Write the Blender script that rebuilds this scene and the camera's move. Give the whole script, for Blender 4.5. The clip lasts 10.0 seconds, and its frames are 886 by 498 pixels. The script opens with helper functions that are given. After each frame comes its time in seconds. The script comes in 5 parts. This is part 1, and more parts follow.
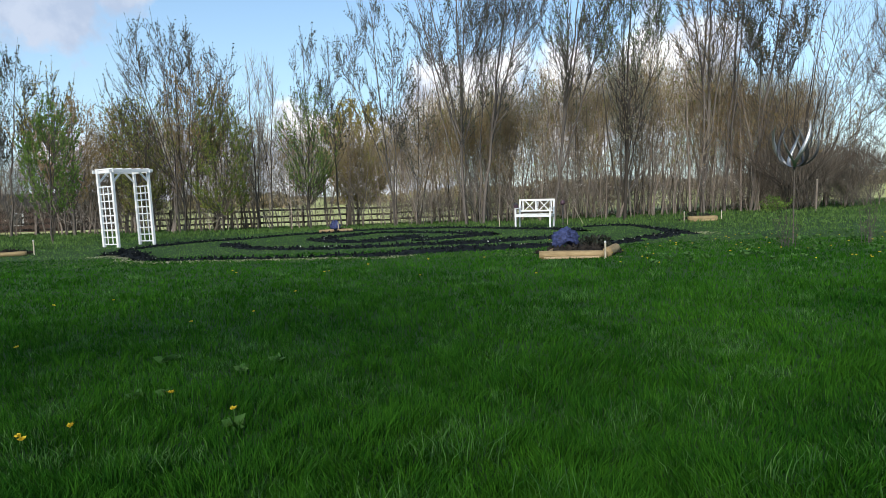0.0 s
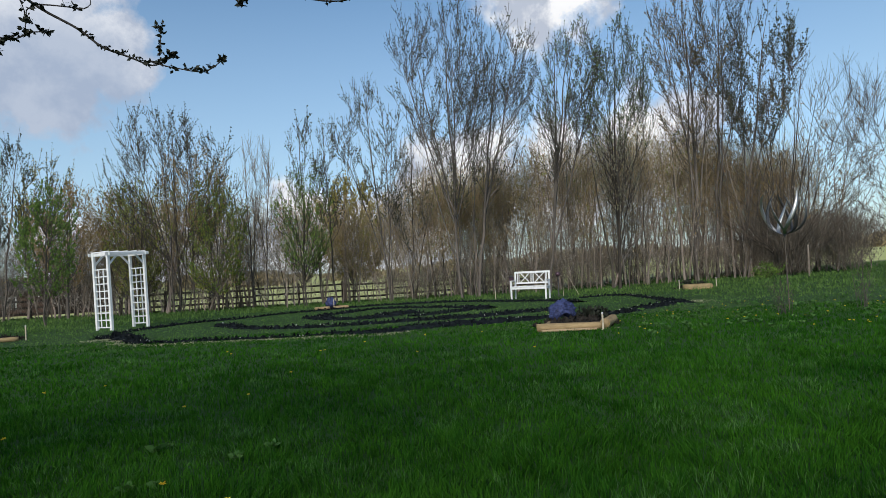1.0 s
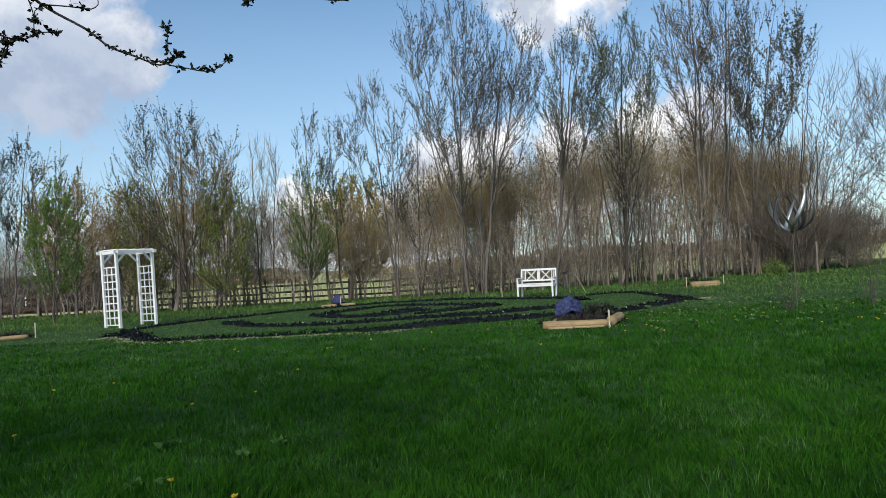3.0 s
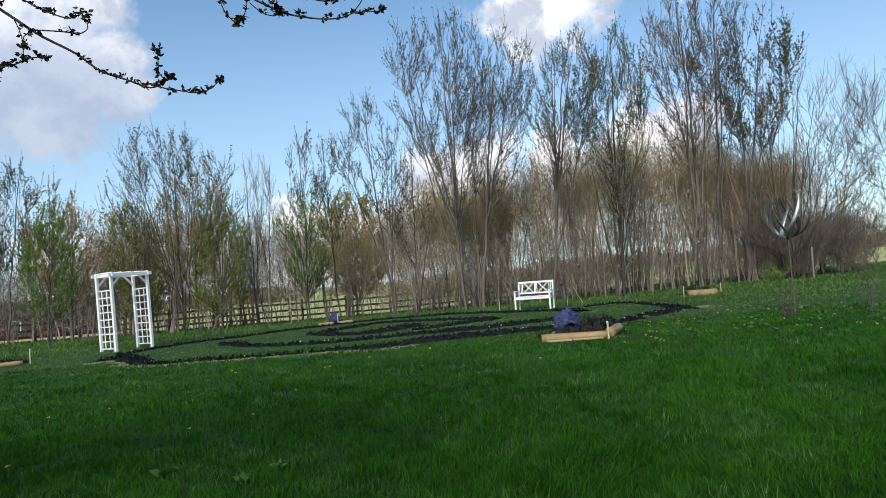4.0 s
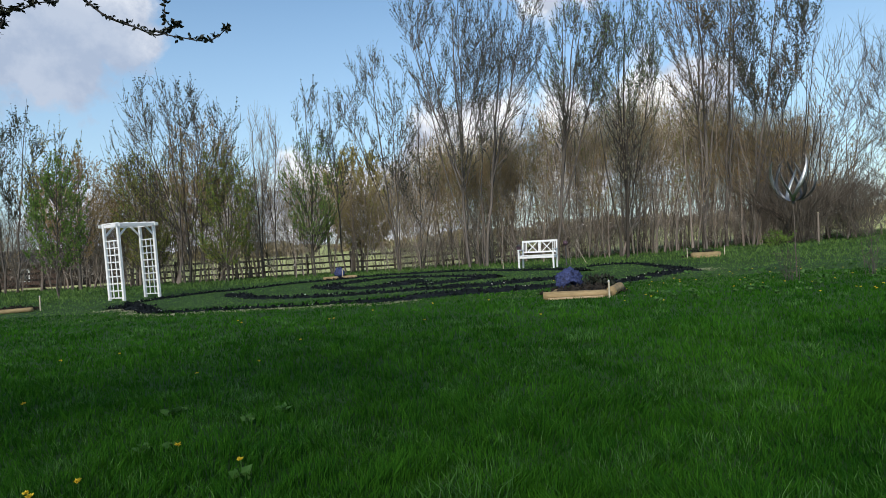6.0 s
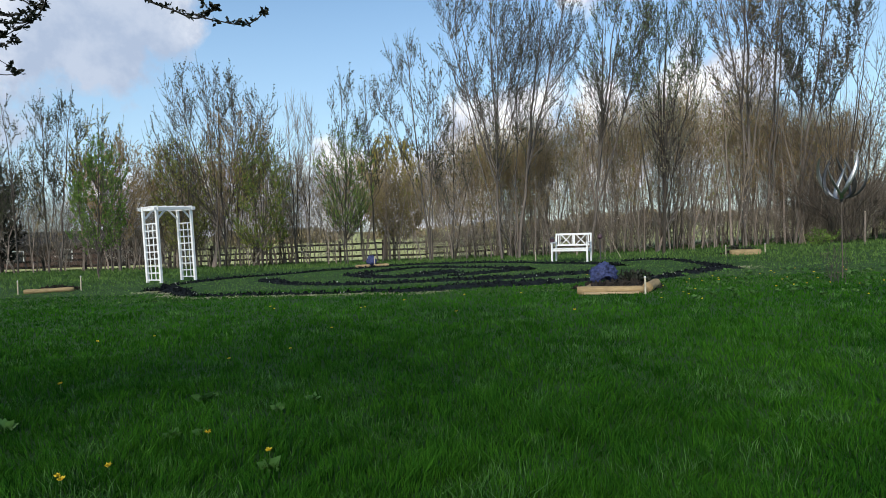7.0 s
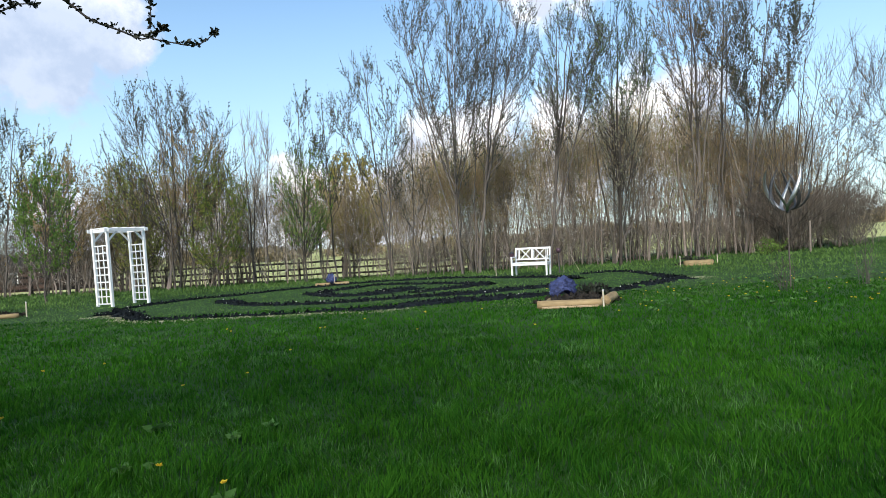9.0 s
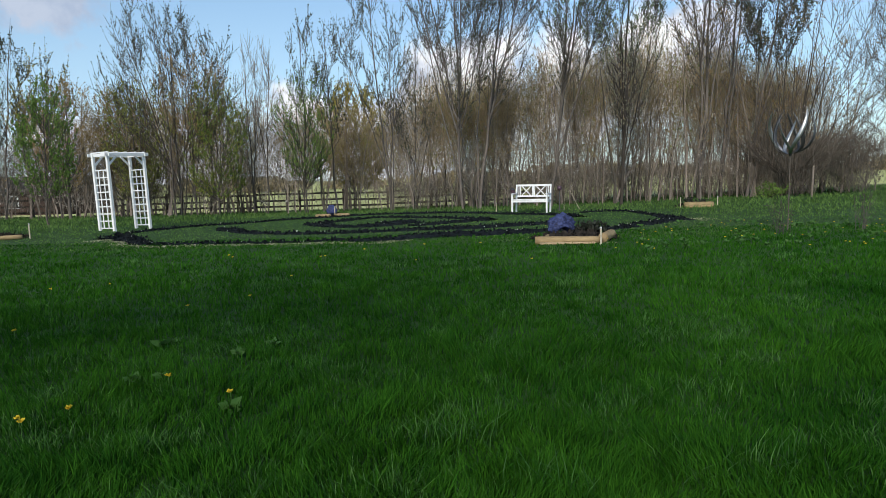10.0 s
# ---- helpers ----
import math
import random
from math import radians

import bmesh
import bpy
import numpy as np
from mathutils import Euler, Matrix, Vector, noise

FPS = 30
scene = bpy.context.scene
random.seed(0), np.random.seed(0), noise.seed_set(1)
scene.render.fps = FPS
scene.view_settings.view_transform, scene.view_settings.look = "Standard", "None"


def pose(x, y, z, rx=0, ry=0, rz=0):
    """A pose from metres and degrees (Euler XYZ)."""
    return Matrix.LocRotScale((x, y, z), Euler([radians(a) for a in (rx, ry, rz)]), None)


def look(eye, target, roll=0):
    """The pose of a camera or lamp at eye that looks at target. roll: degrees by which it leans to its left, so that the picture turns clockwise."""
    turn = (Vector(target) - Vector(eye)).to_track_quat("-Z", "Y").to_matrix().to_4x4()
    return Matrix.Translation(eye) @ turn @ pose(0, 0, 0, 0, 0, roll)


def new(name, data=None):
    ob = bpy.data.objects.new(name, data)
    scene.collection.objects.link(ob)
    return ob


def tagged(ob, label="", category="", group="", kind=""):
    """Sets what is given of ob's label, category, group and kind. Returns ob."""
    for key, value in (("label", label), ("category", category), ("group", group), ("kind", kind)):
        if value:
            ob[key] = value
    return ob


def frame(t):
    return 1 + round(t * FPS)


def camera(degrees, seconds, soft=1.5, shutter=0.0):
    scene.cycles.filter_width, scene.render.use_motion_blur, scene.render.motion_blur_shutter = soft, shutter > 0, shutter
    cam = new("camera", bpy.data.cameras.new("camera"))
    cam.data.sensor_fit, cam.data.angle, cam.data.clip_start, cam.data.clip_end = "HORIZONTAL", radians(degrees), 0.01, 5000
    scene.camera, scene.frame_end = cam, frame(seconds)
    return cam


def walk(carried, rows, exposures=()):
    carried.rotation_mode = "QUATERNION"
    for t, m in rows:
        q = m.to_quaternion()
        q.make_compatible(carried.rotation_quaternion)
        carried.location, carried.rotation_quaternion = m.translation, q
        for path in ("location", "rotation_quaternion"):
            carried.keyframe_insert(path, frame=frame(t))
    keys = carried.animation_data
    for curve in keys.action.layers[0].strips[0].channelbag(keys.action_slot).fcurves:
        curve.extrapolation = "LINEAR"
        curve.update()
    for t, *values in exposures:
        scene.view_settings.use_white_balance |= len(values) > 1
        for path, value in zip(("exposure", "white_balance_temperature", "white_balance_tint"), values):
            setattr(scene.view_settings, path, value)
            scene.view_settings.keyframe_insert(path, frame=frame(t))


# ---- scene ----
cam = camera(69.5, 10.0, soft=0.8)
ROWS = [
    (0.0, 0.001, -0.008, 0.931, 84.91, 1.69, -0.16),
    (0.3, 0.007, 0.026, 0.956, 87.70, 2.93, -0.20),
    (0.5, 0.011, 0.050, 0.973, 90.23, 3.25, -0.19),
    (0.8, 0.003, 0.012, 0.961, 92.65, 3.41, -0.32),
    (1.0, -0.002, -0.014, 0.954, 91.49, 3.08, -0.60),
    (1.2, -0.002, -0.021, 0.947, 88.09, 2.22, -0.71),
    (1.5, -0.003, -0.033, 0.936, 85.72, 1.65, -0.88),
    (1.7, -0.004, -0.019, 0.949, 85.57, 2.06, -0.86),
    (2.0, -0.005, 0.002, 0.967, 89.65, 3.19, -0.80),
    (2.2, -0.002, -0.003, 0.969, 92.19, 3.65, -0.56),
    (2.5, 0.002, -0.009, 0.972, 94.17, 3.30, -0.33),
    (2.7, 0.004, -0.028, 0.952, 92.25, 3.08, -0.05),
    (3.8, -0.002, 0.003, 0.974, 90.69, 4.02, -0.44),
    (4.0, -0.000, 0.007, 0.969, 92.57, 4.58, -0.32),
    (4.2, 0.006, -0.004, 0.953, 93.74, 4.29, -0.23),
    (4.5, 0.017, -0.021, 0.930, 89.44, 3.56, -0.28),
    (4.7, 0.017, -0.031, 0.926, 87.13, 2.52, -0.57),
    (5.0, 0.017, -0.046, 0.920, 86.71, 1.92, -0.54),
    (5.2, 0.016, -0.049, 0.923, 86.79, 2.96, -0.58),
    (6.3, 0.011, -0.068, 0.940, 89.24, 3.62, 0.72),
    (6.5, 0.006, -0.078, 0.931, 88.86, 2.75, 2.67),
    (6.8, -0.002, -0.012, 0.942, 87.44, 2.73, 3.29),
    (7.0, -0.008, 0.031, 0.949, 88.08, 2.05, 3.00),
    (7.2, -0.009, 0.040, 0.956, 89.17, 2.16, 2.42),
    (7.5, -0.011, 0.054, 0.966, 90.74, 2.57, 1.53),
    (7.8, -0.005, 0.019, 0.948, 86.93, 1.92, 0.47),
    (8.0, -0.001, -0.004, 0.936, 83.49, 1.47, -0.20),
    (8.3, 0.008, 0.002, 0.939, 82.14, 1.56, -0.35),
    (8.5, 0.014, 0.005, 0.941, 82.26, 2.34, -0.43),
    (8.7, 0.012, 0.023, 0.954, 84.99, 2.96, -0.57),
    (9.0, 0.008, 0.049, 0.973, 89.31, 3.09, -0.54),
    (9.2, 0.006, 0.028, 0.961, 90.60, 3.05, -0.49),
    (9.5, 0.003, -0.003, 0.944, 87.93, 2.43, -0.38),
    (9.7, 0.007, -0.015, 0.941, 84.65, 2.00, -0.48),
    (10.0, 0.012, -0.033, 0.937, 83.55, 1.45, -0.42),
]
EXPOSURES = [(0.0, 0.30), (0.5, 0.44), (1.0, -0.10), (1.5, 0.05), (2.0, 0.39), (2.5, -0.03), (2.7, 0.00), (3.8, 0.18), (4.0, 0.20), (4.5, -0.25), (5.0, 0.16),
             (5.2, 0.20), (6.3, -0.12), (6.5, -0.22), (7.0, 0.15), (7.5, 0.27), (8.0, -0.05), (8.5, 0.62), (9.0, 0.52), (9.5, -0.26), (10.0, 0.09)]
walk(cam, [(t, pose(x, y, z, rx, ry, rz)) for t, x, y, z, rx, ry, rz in ROWS], EXPOSURES)

# ---- sky, sun ----
SUN_AZ, SUN_EL = 198.0, 33.0     # degrees: azimuth clockwise from +y, height
SUN_POWER, SKY_POWER = 3.1, 0.145


def link(tree, a, b):
    tree.links.new(a, b)


def add(tree, kind, **values):
    n = tree.nodes.new(kind)
    for k, v in values.items():
        n.inputs[k].default_value = v
    return n


def math_node(tree, op, a, b=None):
    n = tree.nodes.new("ShaderNodeMath")
    n.operation = op
    for i, v in enumerate((a, b)):
        if v is None:
            continue
        if isinstance(v, (int, float)):
            n.inputs[i].default_value = v
        else:
            link(tree, v, n.inputs[i])
    return n.outputs[0]


def ramp(tree, fac, stops):
    n = tree.nodes.new("ShaderNodeValToRGB")
    while len(n.color_ramp.elements) < len(stops):
        n.color_ramp.elements.new(0.5)
    for e, (p, c) in zip(n.color_ramp.elements, stops):
        e.position, e.color = p, (*c, 1)
    link(tree, fac, n.inputs[0])
    return n.outputs[0]


def mix(tree, fac, a, b, how="MIX"):
    n = tree.nodes.new("ShaderNodeMix")
    n.data_type, n.blend_type = "RGBA", how
    for sock, v in ((n.inputs[0], fac), (n.inputs[6], a), (n.inputs[7], b)):
        if isinstance(v, (int, float)):
            sock.default_value = v
        elif isinstance(v, tuple):
            sock.default_value = (*v, 1)
        else:
            link(tree, v, sock)
    return n.outputs[2]


def build_world():
    w = bpy.data.worlds.new("sky")
    scene.world = w
    w.use_nodes = True
    t = w.node_tree
    t.nodes.clear()
    out = t.nodes.new("ShaderNodeOutputWorld")
    bg = t.nodes.new("ShaderNodeBackground")
    sky = t.nodes.new("ShaderNodeTexSky")
    sky.sky_type, sky.sun_disc = "NISHITA", False
    sky.sun_elevation, sky.sun_rotation = radians(SUN_EL), radians(SUN_AZ)
    sky.air_density, sky.dust_density, sky.ozone_density = 1.0, 0.3, 2.5
    co = t.nodes.new("ShaderNodeTexCoord").outputs["Generated"]
    big = add(t, "ShaderNodeTexNoise", Scale=7.0, Detail=8.0, Roughness=0.62)
    link(t, co, big.inputs["Vector"])
    # cumulus: soft-edged heaps about a few directions, broken up by noise
    heaps = [((-0.61, 0.98, 0.35), 0.14), ((-0.74, 0.97, 0.38), 0.2), ((-0.62, 0.98, 0.50), 0.15), ((-0.485, 0.98, 0.375), 0.06), ((-0.475, 0.985, 0.325), 0.06),
             ((0.16, 0.905, 0.395), 0.095), ((0.24, 0.89, 0.385), 0.085), ((0.37, 0.85, 0.39), 0.055), ((0.405, 0.838, 0.385), 0.045),
             ((0.0, 0.985, 0.13), 0.085), ((0.09, 0.985, 0.14), 0.10), ((0.2, 0.97, 0.13), 0.10), ((0.30, 0.94, 0.15), 0.10),
             ((0.37, 0.905, 0.19), 0.06), 
             ((-0.35, 0.93, 0.05), 0.08), ((-0.2, 0.97, 0.05), 0.09), ((-0.5, 0.86, 0.04), 0.07), ((-0.05, 0.99, 0.04), 0.12), ((0.68, 0.73, 0.05), 0.06),
             ((0.8, -0.3, 0.5), 0.4), ((-0.7, -0.5, 0.5), 0.4), ((0.0, -0.4, 0.9), 0.3)]
    total = None
    for d, size in heaps:
        v = t.nodes.new("ShaderNodeVectorMath")
        v.operation = "DISTANCE"
        link(t, co, v.inputs[0])
        v.inputs[1].default_value = Vector(d).normalized()
        near = math_node(t, "SUBTRACT", 1.0, math_node(t, "DIVIDE", v.outputs["Value"], size))
        total = near if total is None else math_node(t, "MAXIMUM", total, near)
    field = math_node(t, "ADD", total, math_node(t, "MULTIPLY", math_node(t, "SUBTRACT", big.outputs["Fac"], 0.5), 2.4))
    cover = ramp(t, field, [(0.12, (0, 0, 0)), (0.42, (1, 1, 1))])
    shade_n = add(t, "ShaderNodeTexNoise", Scale=13.0, Detail=7.0, Roughness=0.62)
    shift = t.nodes.new("ShaderNodeVectorMath")
    shift.operation = "ADD"
    shift.inputs[1].default_value = (0.03, 0.0, 0.06)
    link(t, co, shift.inputs[0])
    link(t, shift.outputs[0], shade_n.inputs["Vector"])
    cloud = ramp(t, shade_n.outputs["Fac"], [(0.42, (3.7, 4.1, 4.9)), (0.58, (7.2, 7.25, 7.4))])
    blue = mix(t, 1.0, sky.outputs[0], (0.89, 1.02, 1.02), "MULTIPLY")
    sep = t.nodes.new("ShaderNodeSeparateXYZ")
    link(t, co, sep.inputs[0])
    haze = ramp(t, sep.outputs["Z"], [(0.02, (0.62, 0.62, 0.62)), (0.40, (0.04, 0.04, 0.04))])
    blue = mix(t, haze, blue, (3.4, 4.3, 5.35))
    under = t.nodes.new("ShaderNodeVectorMath")
    under.operation = "DISTANCE"
    link(t, co, under.inputs[0])
    under.inputs[1].default_value = Vector((-0.49, 0.84, 0.235)).normalized()
    grey = math_node(t, "SUBTRACT", 1.0, math_node(t, "MULTIPLY", under.outputs["Value"], 5.2))
    grey = math_node(t, "MINIMUM", math_node(t, "MAXIMUM", math_node(t, "MULTIPLY", grey, 1.5), 0.0), 0.8)
    cloud = mix(t, grey, cloud, (2.6, 3.25, 4.4))
    colour = mix(t, cover, blue, cloud)
    link(t, colour, bg.inputs["Color"])
    bg.inputs["Strength"].default_value = SKY_POWER
    link(t, bg.outputs[0], out.inputs[0])


build_world()
sun_data = bpy.data.lights.new("sun", "SUN")
sun_data.energy, sun_data.angle, sun_data.color = SUN_POWER, radians(10), (1.0, 0.93, 0.82)
sun = new("sun", sun_data)
az, el = radians(SUN_AZ), radians(SUN_EL)
toward = Vector((math.sin(az) * math.cos(el), math.cos(az) * math.cos(el), math.sin(el)))
sun.matrix_world = look(toward * 60, (0, 0, 0))


# ---- materials ----
def material(name, dark, light, scale=4.0, fine=40.0, rough=0.85, bump=0.3, metal=0.0, stops=(0.35, 0.65), island=0.0, obj=0.0,
             through_light=0.0, spec=0.3, stretch=(1, 1, 1), pasture=False):
    """Two-scale mottled surface; island and obj: strength of variation from leaf to leaf and thing to thing."""
    m = bpy.data.materials.new(name)
    m.use_nodes = True
    t = m.node_tree
    b = t.nodes["Principled BSDF"]
    pos = t.nodes.new("ShaderNodeNewGeometry").outputs["Position"] if not stretch != (1, 1, 1) else t.nodes.new("ShaderNodeTexCoord").outputs["Object"]
    if stretch != (1, 1, 1):
        mp = t.nodes.new("ShaderNodeMapping")
        mp.inputs["Scale"].default_value = stretch
        link(t, pos, mp.inputs[0])
        pos = mp.outputs[0]
    n1 = add(t, "ShaderNodeTexNoise", Scale=scale, Detail=5.0, Roughness=0.6)
    n2 = add(t, "ShaderNodeTexNoise", Scale=fine, Detail=4.0, Roughness=0.65)
    link(t, pos, n1.inputs["Vector"])
    link(t, pos, n2.inputs["Vector"])
    f = math_node(t, "ADD", math_node(t, "MULTIPLY", n1.outputs["Fac"], 0.55), math_node(t, "MULTIPLY", n2.outputs["Fac"], 0.45))
    c = ramp(t, f, [(stops[0], dark), (stops[1], light)])
    if pasture:
        sep = t.nodes.new("ShaderNodeSeparateXYZ")
        link(t, pos, sep.inputs[0])
        edge = math_node(t, "ADD", sep.outputs["Y"], math_node(t, "MULTIPLY", n1.outputs["Fac"], 6.0))
        edge = ramp(t, math_node(t, "DIVIDE", edge, 100.0), [(0.40, (0, 0, 0)), (0.44, (1, 1, 1))])
        c = mix(t, edge, c, ramp(t, f, [(stops[0], (0.27, 0.31, 0.085)), (stops[1], (0.56, 0.55, 0.24))]))
    for amount, source in ((island, "ShaderNodeNewGeometry"), (obj, "ShaderNodeObjectInfo")):
        if amount:
            r = t.nodes.new(source).outputs["Random Per Island" if "Geometry" in source else "Random"]
            k = math_node(t, "ADD", math_node(t, "MULTIPLY", r, 2 * amount), 1 - amount)
            hsv = t.nodes.new("ShaderNodeHueSaturation")
            link(t, k, hsv.inputs["Value"])
            link(t, math_node(t, "ADD", math_node(t, "MULTIPLY", r, -0.05 * amount), 0.5 + 0.025 * amount), hsv.inputs["Hue"])
            link(t, c, hsv.inputs["Color"])
            c = hsv.outputs[0]
    link(t, c, b.inputs["Base Color"])
    b.inputs["Metallic"].default_value = metal
    b.inputs["Specular IOR Level"].default_value = spec
    link(t, math_node(t, "ADD", math_node(t, "MULTIPLY", n2.outputs["Fac"], 0.25), rough - 0.12), b.inputs["Roughness"])
    if bump:
        bp = add(t, "ShaderNodeBump", Strength=bump, Distance=0.01)
        link(t, n2.outputs["Fac"], bp.inputs["Height"])
        link(t, bp.outputs[0], b.inputs["Normal"])
    if through_light:
        tr = t.nodes.new("ShaderNodeBsdfTranslucent")
        link(t, c, tr.inputs["Color"])
        ms = t.nodes.new("ShaderNodeMixShader")
        ms.inputs[0].default_value = through_light
        link(t, b.outputs[0], ms.inputs[1])
        link(t, tr.outputs[0], ms.inputs[2])
        link(t, ms.outputs[0], t.nodes["Material Output"].inputs[0])
    return m


# turf colour darkened to hold the shade between the blades
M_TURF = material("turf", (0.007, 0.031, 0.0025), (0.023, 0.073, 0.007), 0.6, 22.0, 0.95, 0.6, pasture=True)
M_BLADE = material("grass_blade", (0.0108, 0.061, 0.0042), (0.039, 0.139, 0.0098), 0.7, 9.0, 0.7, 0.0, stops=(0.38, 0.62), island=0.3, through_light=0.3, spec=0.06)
# far blades paler and greyer: the haze of distance is in their colour
M_BLADE_FAR = material("hazed_far_blade", (0.047, 0.103, 0.022), (0.12, 0.22, 0.052), 0.5, 6.0, 0.8, 0.0, stops=(0.4, 0.6), island=0.45, through_light=0.3)
M_BLADE_PALE = material("pale_blade", (0.022, 0.088, 0.012), (0.075, 0.185, 0.038), 1.0, 9.0, 0.6, 0.0, island=0.4, through_light=0.3)
M_STRAW = material("dry_grass", (0.22, 0.23, 0.13), (0.46, 0.44, 0.29), 2.0, 30.0, 0.8, 0.0, island=0.3, through_light=0.2)
M_MULCH = material("mulch", (0.003, 0.0045, 0.0055), (0.014, 0.018, 0.021), 5.0, 45.0, 0.97, 1.0, island=0.4, spec=0.1)
M_PALE = material("pale_chip", (0.3, 0.3, 0.3), (0.6, 0.6, 0.6), 5.0, 45.0, 0.8, 0.2, island=0.4)
M_SOIL = material("soil", (0.009, 0.008, 0.007), (0.032, 0.026, 0.02), 5.0, 40.0, 0.95, 1.0)
M_BARK = material("bark", (0.095, 0.08, 0.068), (0.30, 0.25, 0.205), 2.0, 25.0, 0.9, 0.6, island=0.6, stretch=(1, 1, 0.25))
M_BARK_TREE = material("young_bark", (0.046, 0.04, 0.036), (0.165, 0.143, 0.122), 2.0, 25.0, 0.9, 0.6, obj=0.25, stretch=(1, 1, 0.25))
M_BARK_DARK = material("dark_bark", (0.025, 0.021, 0.018), (0.09, 0.075, 0.06), 2.0, 25.0, 0.9, 0.6, obj=0.2, stretch=(1, 1, 0.25))
M_TWIG_BROWN = material("brown_twig", (0.19, 0.148, 0.095), (0.46, 0.365, 0.235), 0.4, 8.0, 0.9, 0.0, island=0.35)
M_TWIG = material("tree_twig", (0.03, 0.027, 0.026), (0.105, 0.092, 0.083), 0.4, 8.0, 0.9, 0.0, island=0.35)
M_TWIG_RUST = material("rust_twig", (0.062, 0.05, 0.041), (0.165, 0.134, 0.108), 0.4, 8.0, 0.9, 0.0, island=0.35)
M_LEAF_SAGE = material("young_leaf_sage", (0.05, 0.085, 0.035), (0.13, 0.19, 0.08), 0.8, 8.0, 0.6, 0.0, island=0.4, through_light=0.25)
M_TWIG_GREY = material("grey_twig", (0.15, 0.13, 0.112), (0.38, 0.335, 0.285), 0.4, 8.0, 0.9, 0.0, island=0.35)
M_LEAF_DARK = material("young_leaf_dark", (0.025, 0.034, 0.017), (0.08, 0.095, 0.042), 0.8, 8.0, 0.6, 0.0, island=0.4, through_light=0.18)
# maple bark and leaves near-black: silhouette against bright sky put into the colour
M_MAPLE_BARK = material("maple_bark_silhouette", (0.012, 0.011, 0.011), (0.045, 0.04, 0.036), 2.0, 25.0, 0.9, 0.6)
M_MAPLE_LEAF = material("maple_leaf_silhouette", (0.008, 0.01, 0.006), (0.03, 0.033, 0.016), 3.0, 30.0, 0.65, 0.0, island=0.4, through_light=0.08)
M_LEAF_GREEN = material("young_leaf_green", (0.075, 0.15, 0.025), (0.20, 0.31, 0.06), 0.8, 8.0, 0.6, 0.0, island=0.4, through_light=0.3)
M_LEAF_YELLOW = material("bud_yellow", (0.22, 0.19, 0.035), (0.42, 0.36, 0.08), 0.8, 8.0, 0.7, 0.0, island=0.35, through_light=0.25)
M_LEAF_OLIVE = material("bud_olive", (0.13, 0.155, 0.03), (0.30, 0.32, 0.075), 0.8, 8.0, 0.7, 0.0, island=0.4, through_light=0.3)
M_LEAF_RED = material("bud_russet", (0.16, 0.105, 0.04), (0.36, 0.26, 0.10), 0.8, 8.0, 0.7, 0.0, island=0.35, through_light=0.2)
M_LEAF_PALE = material("pale_leaf", (0.22, 0.22, 0.13), (0.45, 0.44, 0.3), 0.8, 8.0, 0.7, 0.0, island=0.3, through_light=0.3)
M_BUD_GREY = material("bud_grey", (0.28, 0.25, 0.225), (0.6, 0.55, 0.5), 0.8, 8.0, 0.8, 0.0, island=0.4, through_light=0.2)
M_BRUSH = material("brown_shoots", (0.27, 0.205, 0.125), (0.56, 0.44, 0.275), 0.35, 5.0, 0.9, 0.0, island=0.45, through_light=0.45)
M_BRUSH_TAN = material("tan_shoots", (0.25, 0.20, 0.115), (0.50, 0.41, 0.245), 0.35, 5.0, 0.9, 0.0, island=0.4, through_light=0.35)
M_BRUSH_OLIVE = material("olive_shoots", (0.27, 0.22, 0.09), (0.52, 0.44, 0.19), 0.35, 5.0, 0.9, 0.0, island=0.4, through_light=0.4)
M_BRUSH_GREY = material("grey_shoots", (0.165, 0.138, 0.112), (0.40, 0.34, 0.28), 0.35, 5.0, 0.9, 0.0, island=0.45, through_light=0.35)
M_BRUSH_UNDER = material("undergrowth_shoots", (0.165, 0.138, 0.112), (0.38, 0.325, 0.265), 0.35, 5.0, 0.9, 0.0, island=0.5, through_light=0.4)
M_BRUSH_DARK = material("dark_shoots", (0.08, 0.068, 0.055), (0.2, 0.17, 0.137), 0.35, 5.0, 0.9, 0.0, island=0.4)
M_WHITE = material("white_paint", (0.66, 0.67, 0.68), (0.82, 0.82, 0.82), 3.0, 30.0, 0.5, 0.1)
M_LOG = material("peeled_log", (0.15, 0.105, 0.05), (0.38, 0.28, 0.145), 2.0, 18.0, 0.75, 0.35, obj=0.15, stretch=(0.3, 1, 1))
M_LOG_END = material("log_end", (0.3, 0.21, 0.12), (0.5, 0.38, 0.24), 6.0, 40.0, 0.85, 0.3)
M_STAKE = material("stake_wood", (0.35, 0.3, 0.22), (0.6, 0.54, 0.42), 6.0, 40.0, 0.85, 0.3)
M_BLUE = material("blue_paint", (0.006, 0.009, 0.03), (0.055, 0.072, 0.19), 9.0, 34.0, 0.7, 1.0, stops=(0.4, 0.6))
M_FENCE = material("fence_board", (0.03, 0.026, 0.022), (0.085, 0.07, 0.058), 2.0, 25.0, 0.9, 0.3, obj=0.2)
M_STEEL = material("brushed_steel", (0.3, 0.3, 0.3), (0.55, 0.55, 0.54), 6.0, 60.0, 0.4, 0.1, metal=1.0, spec=0.5)
M_STEEL_DARK = material("dark_steel", (0.05, 0.05, 0.052), (0.12, 0.12, 0.122), 6.0, 60.0, 0.5, 0.1, metal=0.6)
M_RUST = material("rusty_pole", (0.07, 0.058, 0.048), (0.15, 0.125, 0.105), 6.0, 40.0, 0.7, 0.2)
